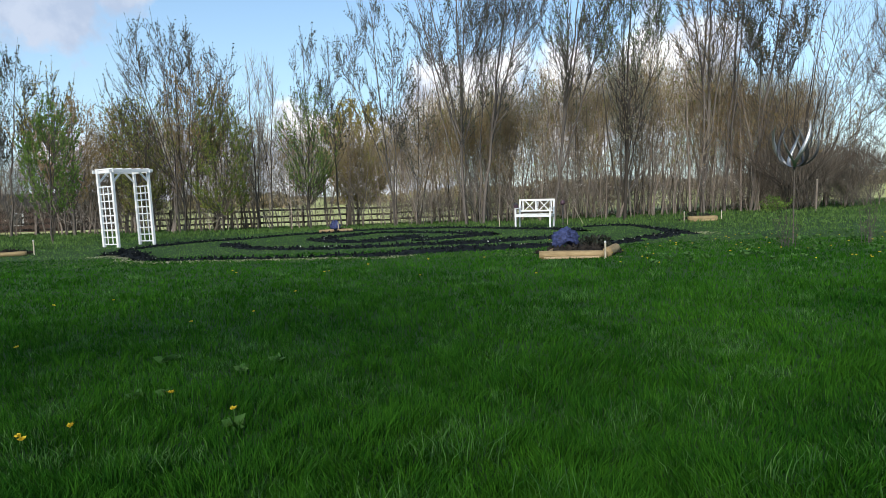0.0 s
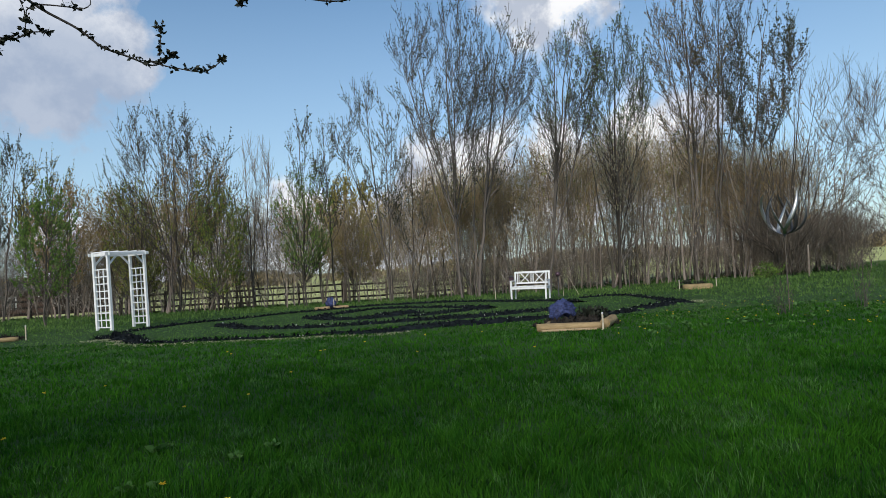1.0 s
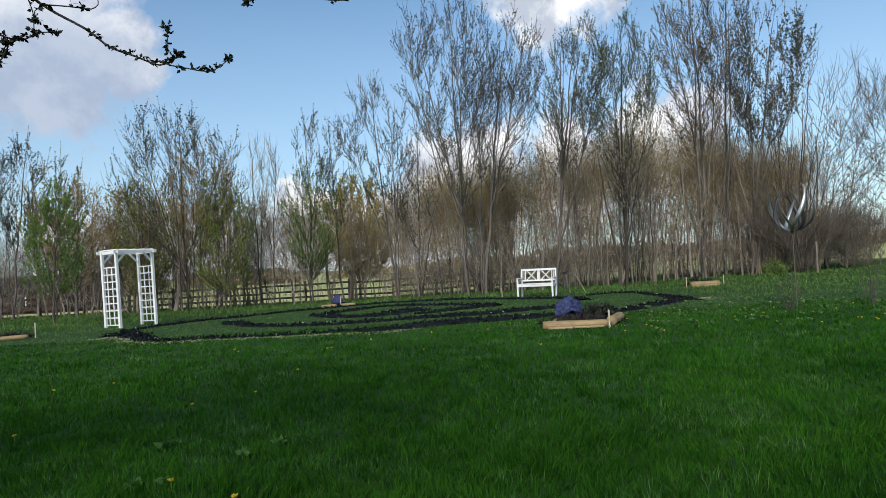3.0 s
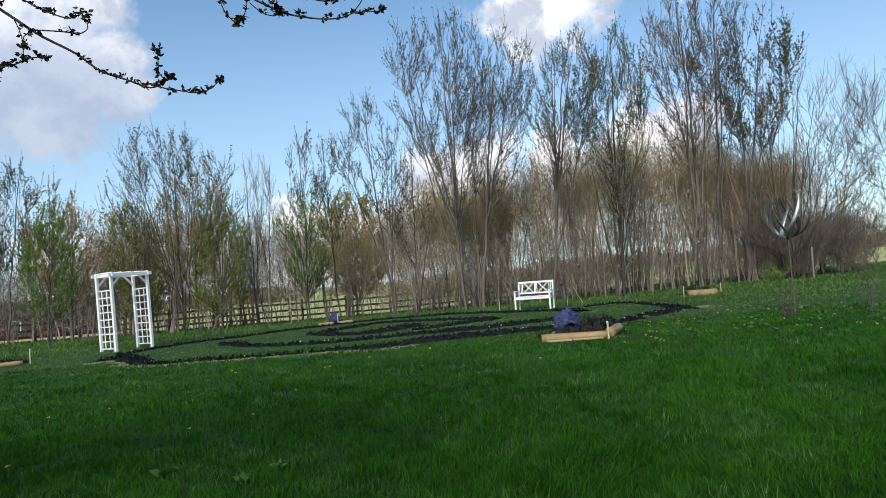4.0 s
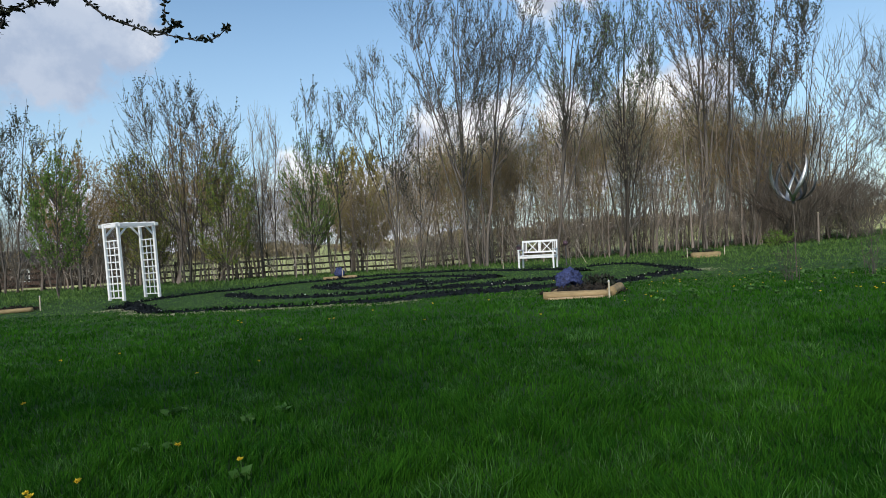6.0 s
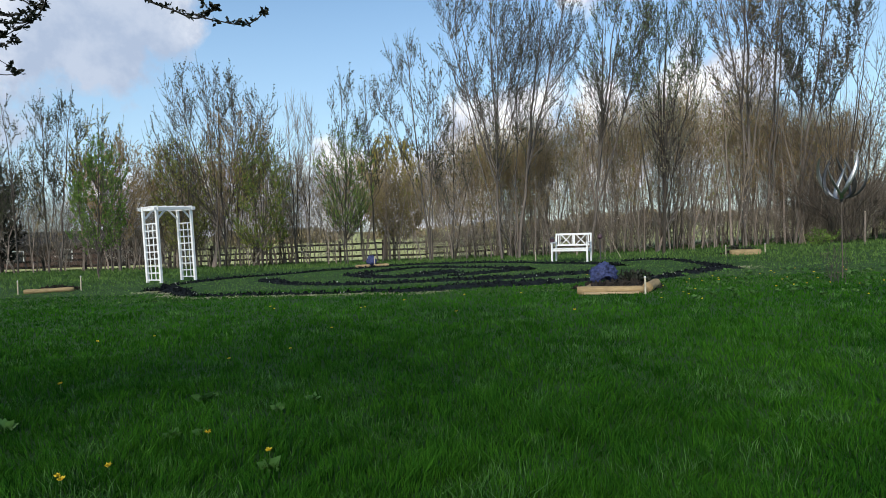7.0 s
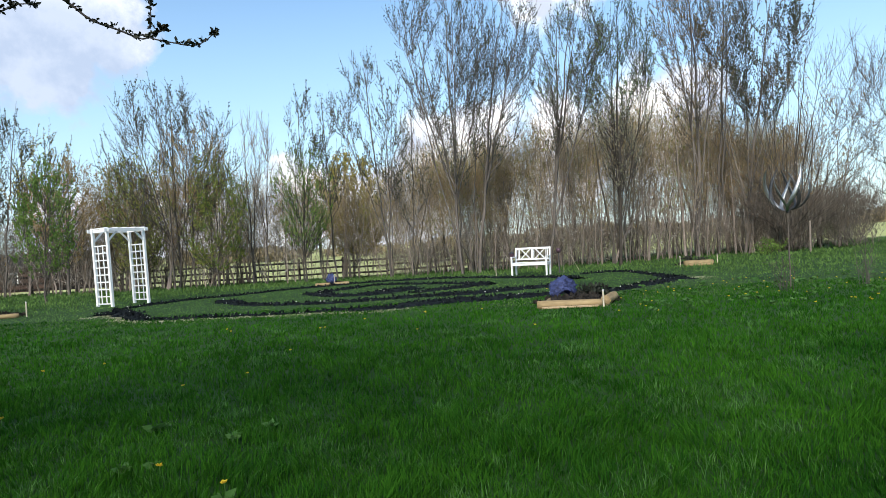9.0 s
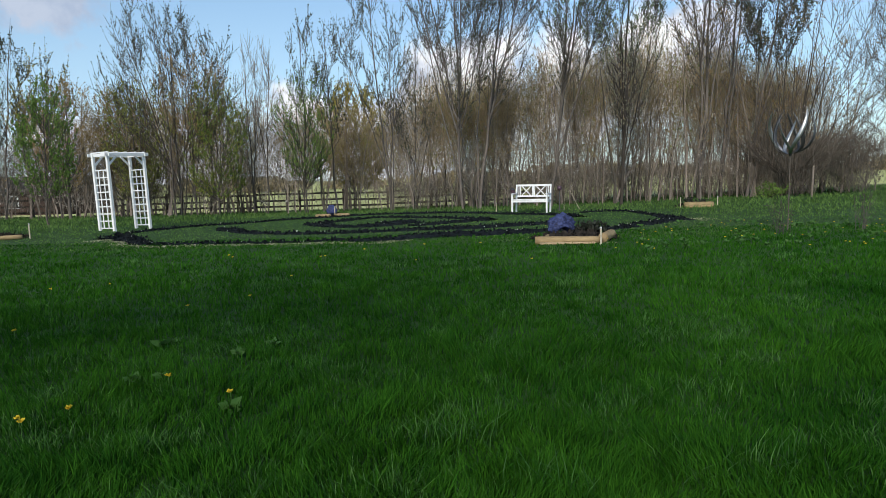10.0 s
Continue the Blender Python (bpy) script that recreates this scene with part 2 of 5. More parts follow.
# red brick darkened: the shade on the house wall is in this colour
M_BRICK = material("shaded_brick", (0.045, 0.027, 0.021), (0.09, 0.054, 0.042), 1.0, 20.0, 0.9, 0.2)
M_ROOF = material("roof_shingle", (0.022, 0.02, 0.02), (0.055, 0.05, 0.048), 1.0, 12.0, 0.9, 0.3)
M_GLASS = material("dark_glass", (0.02, 0.025, 0.03), (0.05, 0.055, 0.06), 1.0, 6.0, 0.15, 0.0, spec=0.6)
M_YELLOW = material("dandelion_petal", (0.5, 0.34, 0.015), (0.72, 0.55, 0.04), 20.0, 80.0, 0.7, 0.0)
M_WEED = material("broad_leaf", (0.035, 0.10, 0.018), (0.085, 0.19, 0.045), 6.0, 30.0, 0.6, 0.1, island=0.2, through_light=0.25)
M_DARKLEAF = material("dark_plant", (0.01, 0.014, 0.01), (0.03, 0.035, 0.022), 6.0, 30.0, 0.7, 0.1, island=0.3)
M_CLARET = material("claret_glaze", (0.04, 0.022, 0.03), (0.1, 0.06, 0.08), 6.0, 30.0, 0.35, 0.1)


# ---- mesh helpers ----
def mesh_of(name, verts, faces, mat, smooth=False):
    """A mesh from arrays; faces: one array of equal-sided faces, or a list of such arrays."""
    me = bpy.data.meshes.new(name)
    verts = np.asarray(verts, np.float32)
    groups = [np.asarray(f, np.int32) for f in (faces if isinstance(faces, list) else [faces]) if len(f)]
    me.vertices.add(len(verts))
    me.vertices.foreach_set("co", verts.ravel())
    loops = np.concatenate([g.ravel() for g in groups])
    sizes = np.concatenate([np.full(len(g), g.shape[1], np.int32) for g in groups])
    me.loops.add(len(loops))
    me.loops.foreach_set("vertex_index", loops)
    me.polygons.add(len(sizes))
    me.polygons.foreach_set("loop_start", np.concatenate([[0], np.cumsum(sizes)[:-1]]).astype(np.int32))
    me.polygons.foreach_set("use_smooth", np.full(len(sizes), smooth))
    me.update(calc_edges=True)
    me.validate()
    me.materials.append(mat)
    return me


def put(name, me, parent=None, at=None, label=""):
    ob = new(name, me)
    if parent is not None:
        ob.parent = parent
    if at is not None:
        ob.matrix_basis = at
    return tagged(ob, label)


def part(name, bm, mat, parent=None, label="", at=None, smooth=False):
    me = bpy.data.meshes.new(name)
    bm.to_mesh(me)
    bm.free()
    if smooth:
        me.polygons.foreach_set("use_smooth", np.full(len(me.polygons), True))
    me.materials.append(mat)
    return put(name, me, parent, at, label)


def thing(name, at, label, category, group="", kind=""):
    ob = new(name)
    ob.empty_display_size = 0.1
    ob.matrix_basis = at
    return tagged(ob, label, category, group, kind)


def box(bm, size, m, bevel=0.006):
    r = bmesh.ops.create_cube(bm, size=1.0, matrix=m @ Matrix.Diagonal((*size, 1)))
    if bevel:
        es = list({e for v in r["verts"] for e in v.link_edges})
        bmesh.ops.bevel(bm, geom=es, offset=bevel, segments=1, affect="EDGES")
    return bm


def bar(bm, a, b, w, h, bevel=0.004, roll=0.0):
    """A rectangular bar from a to b; w: across, h: upward."""
    a, b = Vector(a), Vector(b)
    d = b - a
    q = d.to_track_quat("X", "Z").to_matrix().to_4x4()
    return box(bm, (d.length, w, h), Matrix.Translation((a + b) / 2) @ q @ pose(0, 0, 0, roll), bevel)


def tubes(lines, sides=4):
    """Tapered tubes along polylines of (point, radius). Returns arrays of verts and quads."""
    V, Q, base = [], [], 0
    ang = np.arange(sides) * 2 * np.pi / sides
    ca, sa = np.cos(ang), np.sin(ang)
    for pts, rad in lines:
        p = np.asarray(pts, float)
        r = np.asarray(rad, float)
        d = np.gradient(p, axis=0)
        d /= np.linalg.norm(d, axis=1, keepdims=True) + 1e-9
        ref = np.array([0.37, 0.92, 0.13]) if abs(d[0][2]) > 0.7 else np.array([0.05, 0.1, 1.0])
        u = np.cross(d, ref)
        u /= np.linalg.norm(u, axis=1, keepdims=True) + 1e-9
        w = np.cross(d, u)
        ring = p[:, None] + r[:, None, None] * (ca[None, :, None] * u[:, None] + sa[None, :, None] * w[:, None])
        n = len(p)
        V.append(ring.reshape(-1, 3))
        i = np.arange(n - 1)[:, None] * sides + np.arange(sides)[None] + base
        j = np.arange(n - 1)[:, None] * sides + (np.arange(sides)[None] + 1) % sides + base
        Q.append(np.stack([i, j, j + sides, i + sides], -1).reshape(-1, 4))
        base += n * sides
    return np.concatenate(V), np.concatenate(Q)


def leaves(places, ways, size, rng, spread=0.5):
    """Kite-shaped leaves, folded along the middle, at places, pointing about along ways."""
    n = len(places)
    d = ways + rng.normal(0, spread, (n, 3))
    d /= np.linalg.norm(d, axis=1, keepdims=True) + 1e-9
    side = np.cross(d, rng.normal(0, 1, (n, 3)))
    side /= np.linalg.norm(side, axis=1, keepdims=True) + 1e-9
    up = np.cross(side, d)
    s = (size * rng.uniform(0.6, 1.3, n))[:, None]
    a, c = places, places + d * s
    m = places + d * s * 0.45 + up * s * 0.08
    l, r = m + side * s * 0.32 - up * s * 0.1, m - side * s * 0.32 - up * s * 0.1
    V = np.stack([a, l, c, r], 1).reshape(-1, 3)
    k = np.arange(n)[:, None] * 4
    return V, np.concatenate([k + [0, 1, 2], k + [0, 2, 3]])


# ---- the lie of the land ----
def lie(x, y):
    x, y = np.asarray(x, float), np.asarray(y, float)
    z = -0.015 * np.clip(y, -30, 60)
    z = z - 0.020 * np.clip(y - 24, 0, 60) * np.clip((10 - x) / 14, 0, 1)
    z = z + 0.020 * np.clip(x - 7, 0, 30) * np.clip((y - 12) / 10, 0, 1)
    return z + 0.012 * np.sin(1.3 * x + 0.7 * np.sin(y)) * np.sin(0.9 * y + 0.5 * x)


def lie1(x, y):
    return float(lie(x, y))


def spaced(near, far, n):
    s = np.linspace(-1, 1, n)
    k = math.asinh(far / near)
    return near * np.sinh(k * s)


def build_ground():
    gx = spaced(3.0, 1500, 240)
    gy = 12 + spaced(3.0, 1500, 240)
    X, Y = np.meshgrid(gx, gy)
    V = np.stack([X, Y, lie(X, Y)], -1).reshape(-1, 3)
    i = (np.arange(239)[:, None] * 240 + np.arange(239)[None]).reshape(-1, 1)
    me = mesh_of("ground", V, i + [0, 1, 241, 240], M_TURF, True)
    tagged(put("ground", me), "rough green lawn falling gently away", "lawn", kind="structure")


build_ground()

# ---- mulch rings of the labyrinth: berms along curves of (x, y, half width) ----
BERMS = {}
BERMS["outer_near"] = [(-7.1, 13.4, .3), (-6.9, 13.9, .5), (-5.9, 12.4, .3), (-5.3, 11.7, .14), (-4.4, 11.5, .14), (-3.5, 11.3, .12), (-2.7, 11.2, .12),
                   (-1.9, 11.4, .18), (-1.0, 11.3, .34), (-.2, 11.9, .45), (.5, 12.1, .48), (1.8, 12.5, .36), (3.3, 12.7, .22), (4.6, 14.0, .3), (5.9, 15.5, .42)]
BERMS["outer_far"] = [(-7.5, 14.8, .1), (-7.3, 16.2, .12), (-6.8, 17.6, .1), (-5.6, 19.2, .14), (-4.1, 21.2, .13), (-2.8, 22.2, .18), (-1.6, 22.7, .2),
                  (-.2, 22.6, .22), (1.3, 21.3, .18), (2.4, 20.1, .18), (3.5, 19.0, .22), (3.7, 17.4, .4)]
BERMS["middle"] = [(-5.4, 15.6, .35), (-5.0, 15.5, .4), (-4.5, 14.6, .2), (-3.2, 13.7, .22), (-1.9, 13.3, .2), (-.4, 13.9, .25), (.8, 14.0, .38), (1.9, 14.7, .33), (2.8, 15.1, .3)]
BERMS["inner"] = [(-3.5, 16.9, .25), (-3.1, 16.7, .42), (-2.7, 15.9, .3), (-1.9, 15.5, .25), (-1.5, 16.1, .45), (-1.1, 16.8, .6), (-.7, 17.4, .42)]
BERMS["inner_far"] = [(-3.2, 17.6, .2), (-2.7, 18.7, .25), (-2.1, 19.8, .15), (-1.1, 19.6, .2), (.3, 18.7, .25), (1.0, 17.8, .38), (1.4, 17.2, .3)]
BERMS["inner_right"] = [(-.6, 15.5, .25), (.1, 16.1, .3), (.9, 16.8, .33), (1.3, 17.0, .3)]
BERMS["right_far"] = [(4.5, 20.0, .1), (5.2, 20.3, .12), (5.8, 20.0, .14), (5.9, 18.6, .12), (5.9, 17.2, .14), (5.9, 16.2, .38)]


def curve_points(ctrl, step=0.12):
    c = np.array(ctrl, float)
    out = []
    for k in range(len(c) - 1):
        p0, p1, p2, p3 = c[max(k - 1, 0)], c[k], c[k + 1], c[min(k + 2, len(c) - 1)]
        n = max(2, int(np.linalg.norm(p2[:2] - p1[:2]) / step))
        for s in np.linspace(0, 1, n, endpoint=False):
            out.append(0.5 * (2 * p1 + (p2 - p0) * s + (2 * p0 - 5 * p1 + 4 * p2 - p3) * s * s + (3 * p1 - p0 - 3 * p2 + p3) * s ** 3))
    out.append(c[-1])
    return np.array(out)


LINES = {k: curve_points([(x, y, w * 0.72) for x, y, w in v]) for k, v in BERMS.items()}
ALL_LINE = np.concatenate(list(LINES.values()))


def off_mulch(x, y, margin=0.0):
    """True where a point is clear of every berm."""
    keep = np.ones(len(x), bool)
    for lo in range(0, len(x), 20000):
        d = np.hypot(x[lo:lo + 20000, None] - ALL_LINE[None, :, 0], y[lo:lo + 20000, None] - ALL_LINE[None, :, 1]) - ALL_LINE[None, :, 2]
        keep[lo:lo + 20000] = d.min(1) > margin
    return keep


def build_berm(name, line, rng):
    d = np.gradient(line[:, :2], axis=0)
    d /= np.linalg.norm(d, axis=1, keepdims=True)
    nrm = np.stack([-d[:, 1], d[:, 0]], 1)
    cross = np.linspace(-1.15, 1.15, 9)
    V = []
    for i, (x, y, w) in enumerate(line):
        hgt = 0.03 + 0.11 * min(w, 0.45)
        wob = 1 + 0.3 * rng.normal()
        for c in cross:
            px, py = x + nrm[i, 0] * c * w * max(0.5, wob), y + nrm[i, 1] * c * w * max(0.5, wob)
            V.append((px, py, lie1(px, py) - 0.01 + hgt * max(0, 1 - c * c) * (1 + 0.35 * rng.normal())))
    n = len(line)
    i = (np.arange(n - 1)[:, None] * 9 + np.arange(8)[None]).reshape(-1, 1)
    body = thing("mulch_ring", pose(0, 0, 0), "ridge of black mulch laid along the labyrinth path", "mulch bed", "labyrinth rings")
    put("berm", mesh_of("berm", V, i + [0, 1, 10, 9], M_MULCH), body)
    # clods and chips lying on it
    k = int(len(line) * 16)
    pick = rng.integers(0, n, k)
    c = rng.uniform(-1.1, 1.1, k)
    px = line[pick, 0] + nrm[pick, 0] * c * line[pick, 2] + rng.normal(0, .03, k)
    py = line[pick, 1] + nrm[pick, 1] * c * line[pick, 2] + rng.normal(0, .03, k)
    hgt = (0.03 + 0.11 * np.minimum(line[pick, 2], 0.45)) * np.clip(1 - c * c, 0, 1)
    P = np.stack([px, py, lie(px, py) + hgt - 0.01], 1)
    lv, lf = leaves(P, np.tile([0, 0, 0.25], (k, 1)), 0.07, rng, 0.8)
    tagged(put("clod_cover", mesh_of("clods", lv, lf, M_MULCH), body), kind="stuff")
    k2 = max(6, int(len(line) * 0.5))
    sel = rng.choice(k, k2, replace=False)
    lv, lf = leaves(P[sel] + [0, 0, 0.02], np.tile([0, 0, 0.5], (k2, 1)), 0.034, rng, 0.9)
    tagged(put("chip_scatter", mesh_of("chips", lv, lf, M_PALE), body, label="pale scattered chips"), kind="stuff")


for nm, ln in LINES.items():
    build_berm(nm, ln, np.random.default_rng(len(nm)))


# ---- grass ----
def blades(x, y, height, width, rng, lean=0.5, way=None):
    """Curved blades, three levels each."""
    n = len(x)
    a = rng.uniform(0, 2 * np.pi, n)
    side = np.stack([np.cos(a), np.sin(a), np.zeros(n)], 1) * width[:, None] * 0.5
    b = rng.uniform(0, 2 * np.pi, n) if way is None else way + rng.normal(0, .9, n)
    over = np.stack([np.cos(b), np.sin(b), np.zeros(n)], 1) * (height * rng.uniform(0.1, lean * 1.6, n))[:, None]
    base = np.stack([x, y, lie(x, y) - 0.006], 1)
    up = np.array([0, 0, 1.0])
    p1 = base + up * height[:, None] * 0.5 + over * 0.22
    p2 = base + up * height[:, None] * 0.95 + over
    V = np.stack([base - side, base + side, p1 - side * .8, p1 + side * .8, p2], 1).reshape(-1, 3)
    k = np.arange(n)[:, None] * 5
    return V, [k + [0, 1, 3, 2], k + [2, 3, 4]]


def scatter_fan(n, near, far, rng, half=0.84):
    r = near * (far / near) ** rng.uniform(0, 1, n)
    t = np.arctan(rng.uniform(-half, half, n))
    return r * np.tan(t), r


def patchy(x, y):
    return 0.5 + 0.5 * np.sin(1.7 * x + 1.1 * np.sin(2.3 * y)) * np.sin(2.1 * y + 1.3 * np.sin(1.9 * x))


def build_grass():
    rng = np.random.default_rng(5)
    x, y = scatter_fan(185000, 1.15, 12.5, rng)
    k = off_mulch(x, y, -0.02)
    x, y = x[k], y[k]
    # blades stand in clumps that share a height and a lean
    ci, cj = np.floor((x + .06 * np.sin(11 * y)) / .16).astype(int), np.floor((y + .06 * np.sin(13 * x)) / .2).astype(int)
    lot = rng.uniform(0, 1, 4096)
    c1, c2 = lot[(ci * 73 + cj * 151) % 4096], lot[(ci * 197 + cj * 59 + 7) % 4096]
    h = (0.042 + 0.022 * patchy(x, y)) * (.6 + .8 * c1) * rng.uniform(0.55, 1.5, len(x)) * np.clip(1.25 - y / 18, 0.5, 1)
    w = 0.0046 * np.maximum(1, y / 2.7)
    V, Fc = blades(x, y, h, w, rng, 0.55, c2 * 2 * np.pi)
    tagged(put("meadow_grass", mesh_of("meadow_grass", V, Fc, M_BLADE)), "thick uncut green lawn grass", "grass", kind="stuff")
    # the lawn goes on thinly behind and beside the viewpoint
    n = 30000
    a, r = rng.uniform(0, 2 * np.pi, n), 14 * np.sqrt(rng.uniform(.003, 1, n))
    x, y = r * np.cos(a), r * np.sin(a)
    k = (np.abs(x) > .84 * y) | (y < 1.15)
    x, y = x[k], y[k]
    V, Fc = blades(x, y, .05 * rng.uniform(.6, 1.4, len(x)), np.full(len(x), .014), rng, .6)
    tagged(put("side_grass", mesh_of("side_grass", V, Fc, M_BLADE)), "uncut green lawn grass round the viewpoint", "grass", kind="stuff")
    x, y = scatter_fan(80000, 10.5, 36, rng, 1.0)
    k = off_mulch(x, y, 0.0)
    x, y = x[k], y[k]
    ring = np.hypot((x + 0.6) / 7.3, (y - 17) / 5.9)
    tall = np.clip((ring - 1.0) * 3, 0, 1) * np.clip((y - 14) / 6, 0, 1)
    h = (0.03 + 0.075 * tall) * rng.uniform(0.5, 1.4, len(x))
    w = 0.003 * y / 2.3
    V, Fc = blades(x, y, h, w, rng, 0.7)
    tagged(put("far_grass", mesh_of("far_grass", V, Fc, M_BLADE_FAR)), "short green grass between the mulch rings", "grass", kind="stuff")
    # a fringe of dead straw outside the near ring
    ln = LINES["outer_near"]
    n = 2600
    pick = rng.integers(0, int(len(ln) * 0.5), n)
    x = ln[pick, 0] + rng.normal(0, .1, n)
    y = ln[pick, 1] - ln[pick, 2] - np.abs(rng.normal(0, .2, n)) + 0.02
    x, y = np.append(x, rng.normal(6.25, .22, 320)), np.append(y, rng.normal(15.6, .4, 320))
    n = len(x)
    V, Fc = blades(x, y, rng.uniform(.012, .035, n), np.full(n, .02), rng, 3.0)
    tagged(put("straw_fringe", mesh_of("straw_fringe", V, Fc, M_STRAW)), "dead straw-coloured grass along the mulch edge", "grass", kind="stuff")


build_grass()


def build_tufts():
    """Taller, paler tufts standing out of the lawn."""
    rng = np.random.default_rng(8)
    spots = [(.11, 2.15, .15), (-.07, 2.2, .13), (.35, 1.8, .13), (1.15, 5.64, .15), (1.3, 5.8, .12), (.86, 2.5, .11), (-.16, 1.8, .12), (1.04, 1.9, .12), (1.19, 2.64, .11), (-1.1, 2.2, .11)]
    # scattered short tufts, their pale colour standing for highlight patches on the lawn
    for k in range(420):
        y = 1.6 * 6.5 ** rng.uniform(0, 1)
        spots.append((rng.uniform(-.78, .78) * y, y, rng.uniform(.05, .085)))
    X, Y, H = [], [], []
    for x, y, h in spots:
        n = 34
        X.append(x + rng.normal(0, .06, n))
        Y.append(y + rng.normal(0, .05, n))
        H.append(h * rng.uniform(.6, 1.15, n))
    X, Y, H = np.concatenate(X), np.concatenate(Y), np.concatenate(H)
    V, Fc = blades(X, Y, H, .0042 * np.maximum(1, Y / 3), rng, .6)
    tagged(put("tufted_grass", mesh_of("tufted_grass", V, Fc, M_BLADE_PALE)), "taller pale tufts of grass in the lawn", "grass", kind="stuff")


build_tufts()


# ---- trees ----
OUTLINE = {"oval": ((0, .2, .45, .7, .88, 1), (.3, .65, 1, .92, .6, .1)), "vase": ((0, .25, .55, .78, .92, 1), (.2, .5, .88, 1, .74, .14)),
           "spire": ((0, .15, .35, .6, .85, 1), (.45, .85, 1, .72, .36, .05)), "dome": ((0, .2, .5, .75, .9, 1), (.75, .95, 1, .84, .58, .2))}


def whips(a, b, c, r, rng):
    """Slender three-sided shoots through the points a, b, c; straight ones where b is None."""
    n = len(a)
    d = c - a
    d /= np.linalg.norm(d, axis=1, keepdims=True) + 1e-9
    u = np.cross(d, rng.normal(0, 1, (n, 3)))
    u /= np.linalg.norm(u, axis=1, keepdims=True) + 1e-9
    w = np.cross(d, u)
    rings = []
    stages = ((a, 1.0), (c, .5)) if b is None else ((a, 1.0), (b, .8), (c, .45))
    for p, k in stages:
        for g in (0, 2.094, 4.189):
            rings.append(p + (u * math.cos(g) + w * math.sin(g)) * (r * k)[:, None])
    V = np.stack(rings, 1).reshape(-1, 3)
    k = np.arange(n)[:, None] * len(rings)
    F4 = np.concatenate([k + [i + j, i + (j + 1) % 3, i + (j + 1) % 3 + 3, i + j + 3] for i in range(0, len(rings) - 3, 3) for j in range(3)])
    return V, F4


def grow(rng, H, w, c0, shift, stems, branches, twigs, r0, outline, fan, rise, twig_len, foot, fork, knots=7):
    """A young tree whose branches fill a crown of half width w from c0 * H up: stems and branches as polylines, shoots as arrays, and the places and ways of the buds."""
    px, pw = OUTLINE[outline]

    def half(z):
        return 1.2 * w * np.interp((z / H - c0) / (1 - c0), px, pw)

    def middle(z):
        return np.array([shift, 0.0]) * (z / H) ** 1.3

    T = np.linspace(0, 1, 14)
    S, R, thick = [], [], []
    turn = rng.uniform(0, 6.28)
    for s in range(stems):
        turn += 2.4
        o = np.array([math.cos(turn), math.sin(turn)])
        ze = H * (.95 if s == 0 else rng.uniform(.66, .93))
        e = middle(ze) + half(ze) * (0.05 if s == 0 else rng.uniform(.45, .9)) * o
        f = o * foot * (0 if s == 0 else rng.uniform(.4, 1))
        P = np.column_stack([f + (e - f) * (T ** fan)[:, None], ze * T])
        P[:, :2] += np.cumsum(rng.normal(0, .0038 * H, (14, 2)), 0) * (T > 0)[:, None]
        if s and rng.random() < fork:
            # this stem leaves the first one some way up
            zf = H * rng.uniform(.04, .3)
            f = np.array([np.interp(zf, S[0][:, 2], S[0][:, 0]), np.interp(zf, S[0][:, 2], S[0][:, 1])])
            P = np.column_stack([f + (P[-1, :2] - f) * (T ** .9)[:, None] + (P[:, :2] - P[0, :2] - (P[-1, :2] - P[0, :2]) * T[:, None]) * .6, zf + (ze - zf) * T])
        else:
            P[0, 2] = -.12
        rad = r0 * .8 * (1 if s == 0 else rng.uniform(.35, .75)) * ((1 - T) ** .8 * .9 + .07)
        S.append(P)
        R.append(rad)
        thick.append((P, rad))
    # tips spread through the crown, each reached from the nearest stem
    u = rng.uniform(0, 1, branches * 6)
    u = u[rng.uniform(0, 1, branches * 6) < np.interp(u, px, pw) ** 1.3 + .05][:branches]
    branches = len(u)
    z = H * (c0 + (1 - c0) * u)
    ang, rho = rng.uniform(0, 2 * np.pi, branches), np.sqrt(rng.uniform(.08, 1, branches))
    A, B, C, tips, ways = [], [], [], [], []
    up = np.array([0, 0, 1.0])
    for k in range(branches):
        h = half(z[k]) * rho[k]
        q = np.array([*(middle(z[k]) + h * np.array([math.cos(ang[k]), math.sin(ang[k])])), z[k]])
        best, hold = 1e9, None
        for P, rad in zip(S, R):
            zc = min(z[k] * .88, P[-1, 2])
            at = np.array([np.interp(zc, P[:, 2], P[:, 0]), np.interp(zc, P[:, 2], P[:, 1])])
            d = np.hypot(*(q[:2] - at)) * rng.uniform(.8, 1.25)
            if d < best:
                best, hold = d, (P, rad)
        P, rad = hold
        zd = min(max(z[k] - .3 - best * rise * .75, .1 * H), P[-1, 2] * .985)
        p = np.array([np.interp(zd, P[:, 2], P[:, 0]), np.interp(zd, P[:, 2], P[:, 1]), zd])
        ctrl = p + (q - p) * [.66, .66, .4]
        v = np.linspace(0, 1, 6)[:, None]
        Q = (1 - v) ** 2 * p + 2 * v * (1 - v) * ctrl + v ** 2 * q
        L = np.linalg.norm(q - p)
        Q[1:-1] += rng.normal(0, .022 * L, (4, 3))
        ra = max(.0085, float(np.interp(zd, P[:, 2], rad)) * .38)
        thick.append((Q, np.maximum(ra * (1 - .62 * v[:, 0]), .0068)))
        n = max(3, int(twigs * .74 * min(1.6, .35 + L / 1.9)))
        t = rng.uniform(.22, 1, n) ** .8
        j = np.minimum((t * 5).astype(int), 4)
        q0 = Q[j] + (Q[j + 1] - Q[j]) * (t * 5 - j)[:, None]
        d = (Q[j + 1] - Q[j]) / (np.linalg.norm(Q[j + 1] - Q[j], axis=1, keepdims=True) + 1e-9)
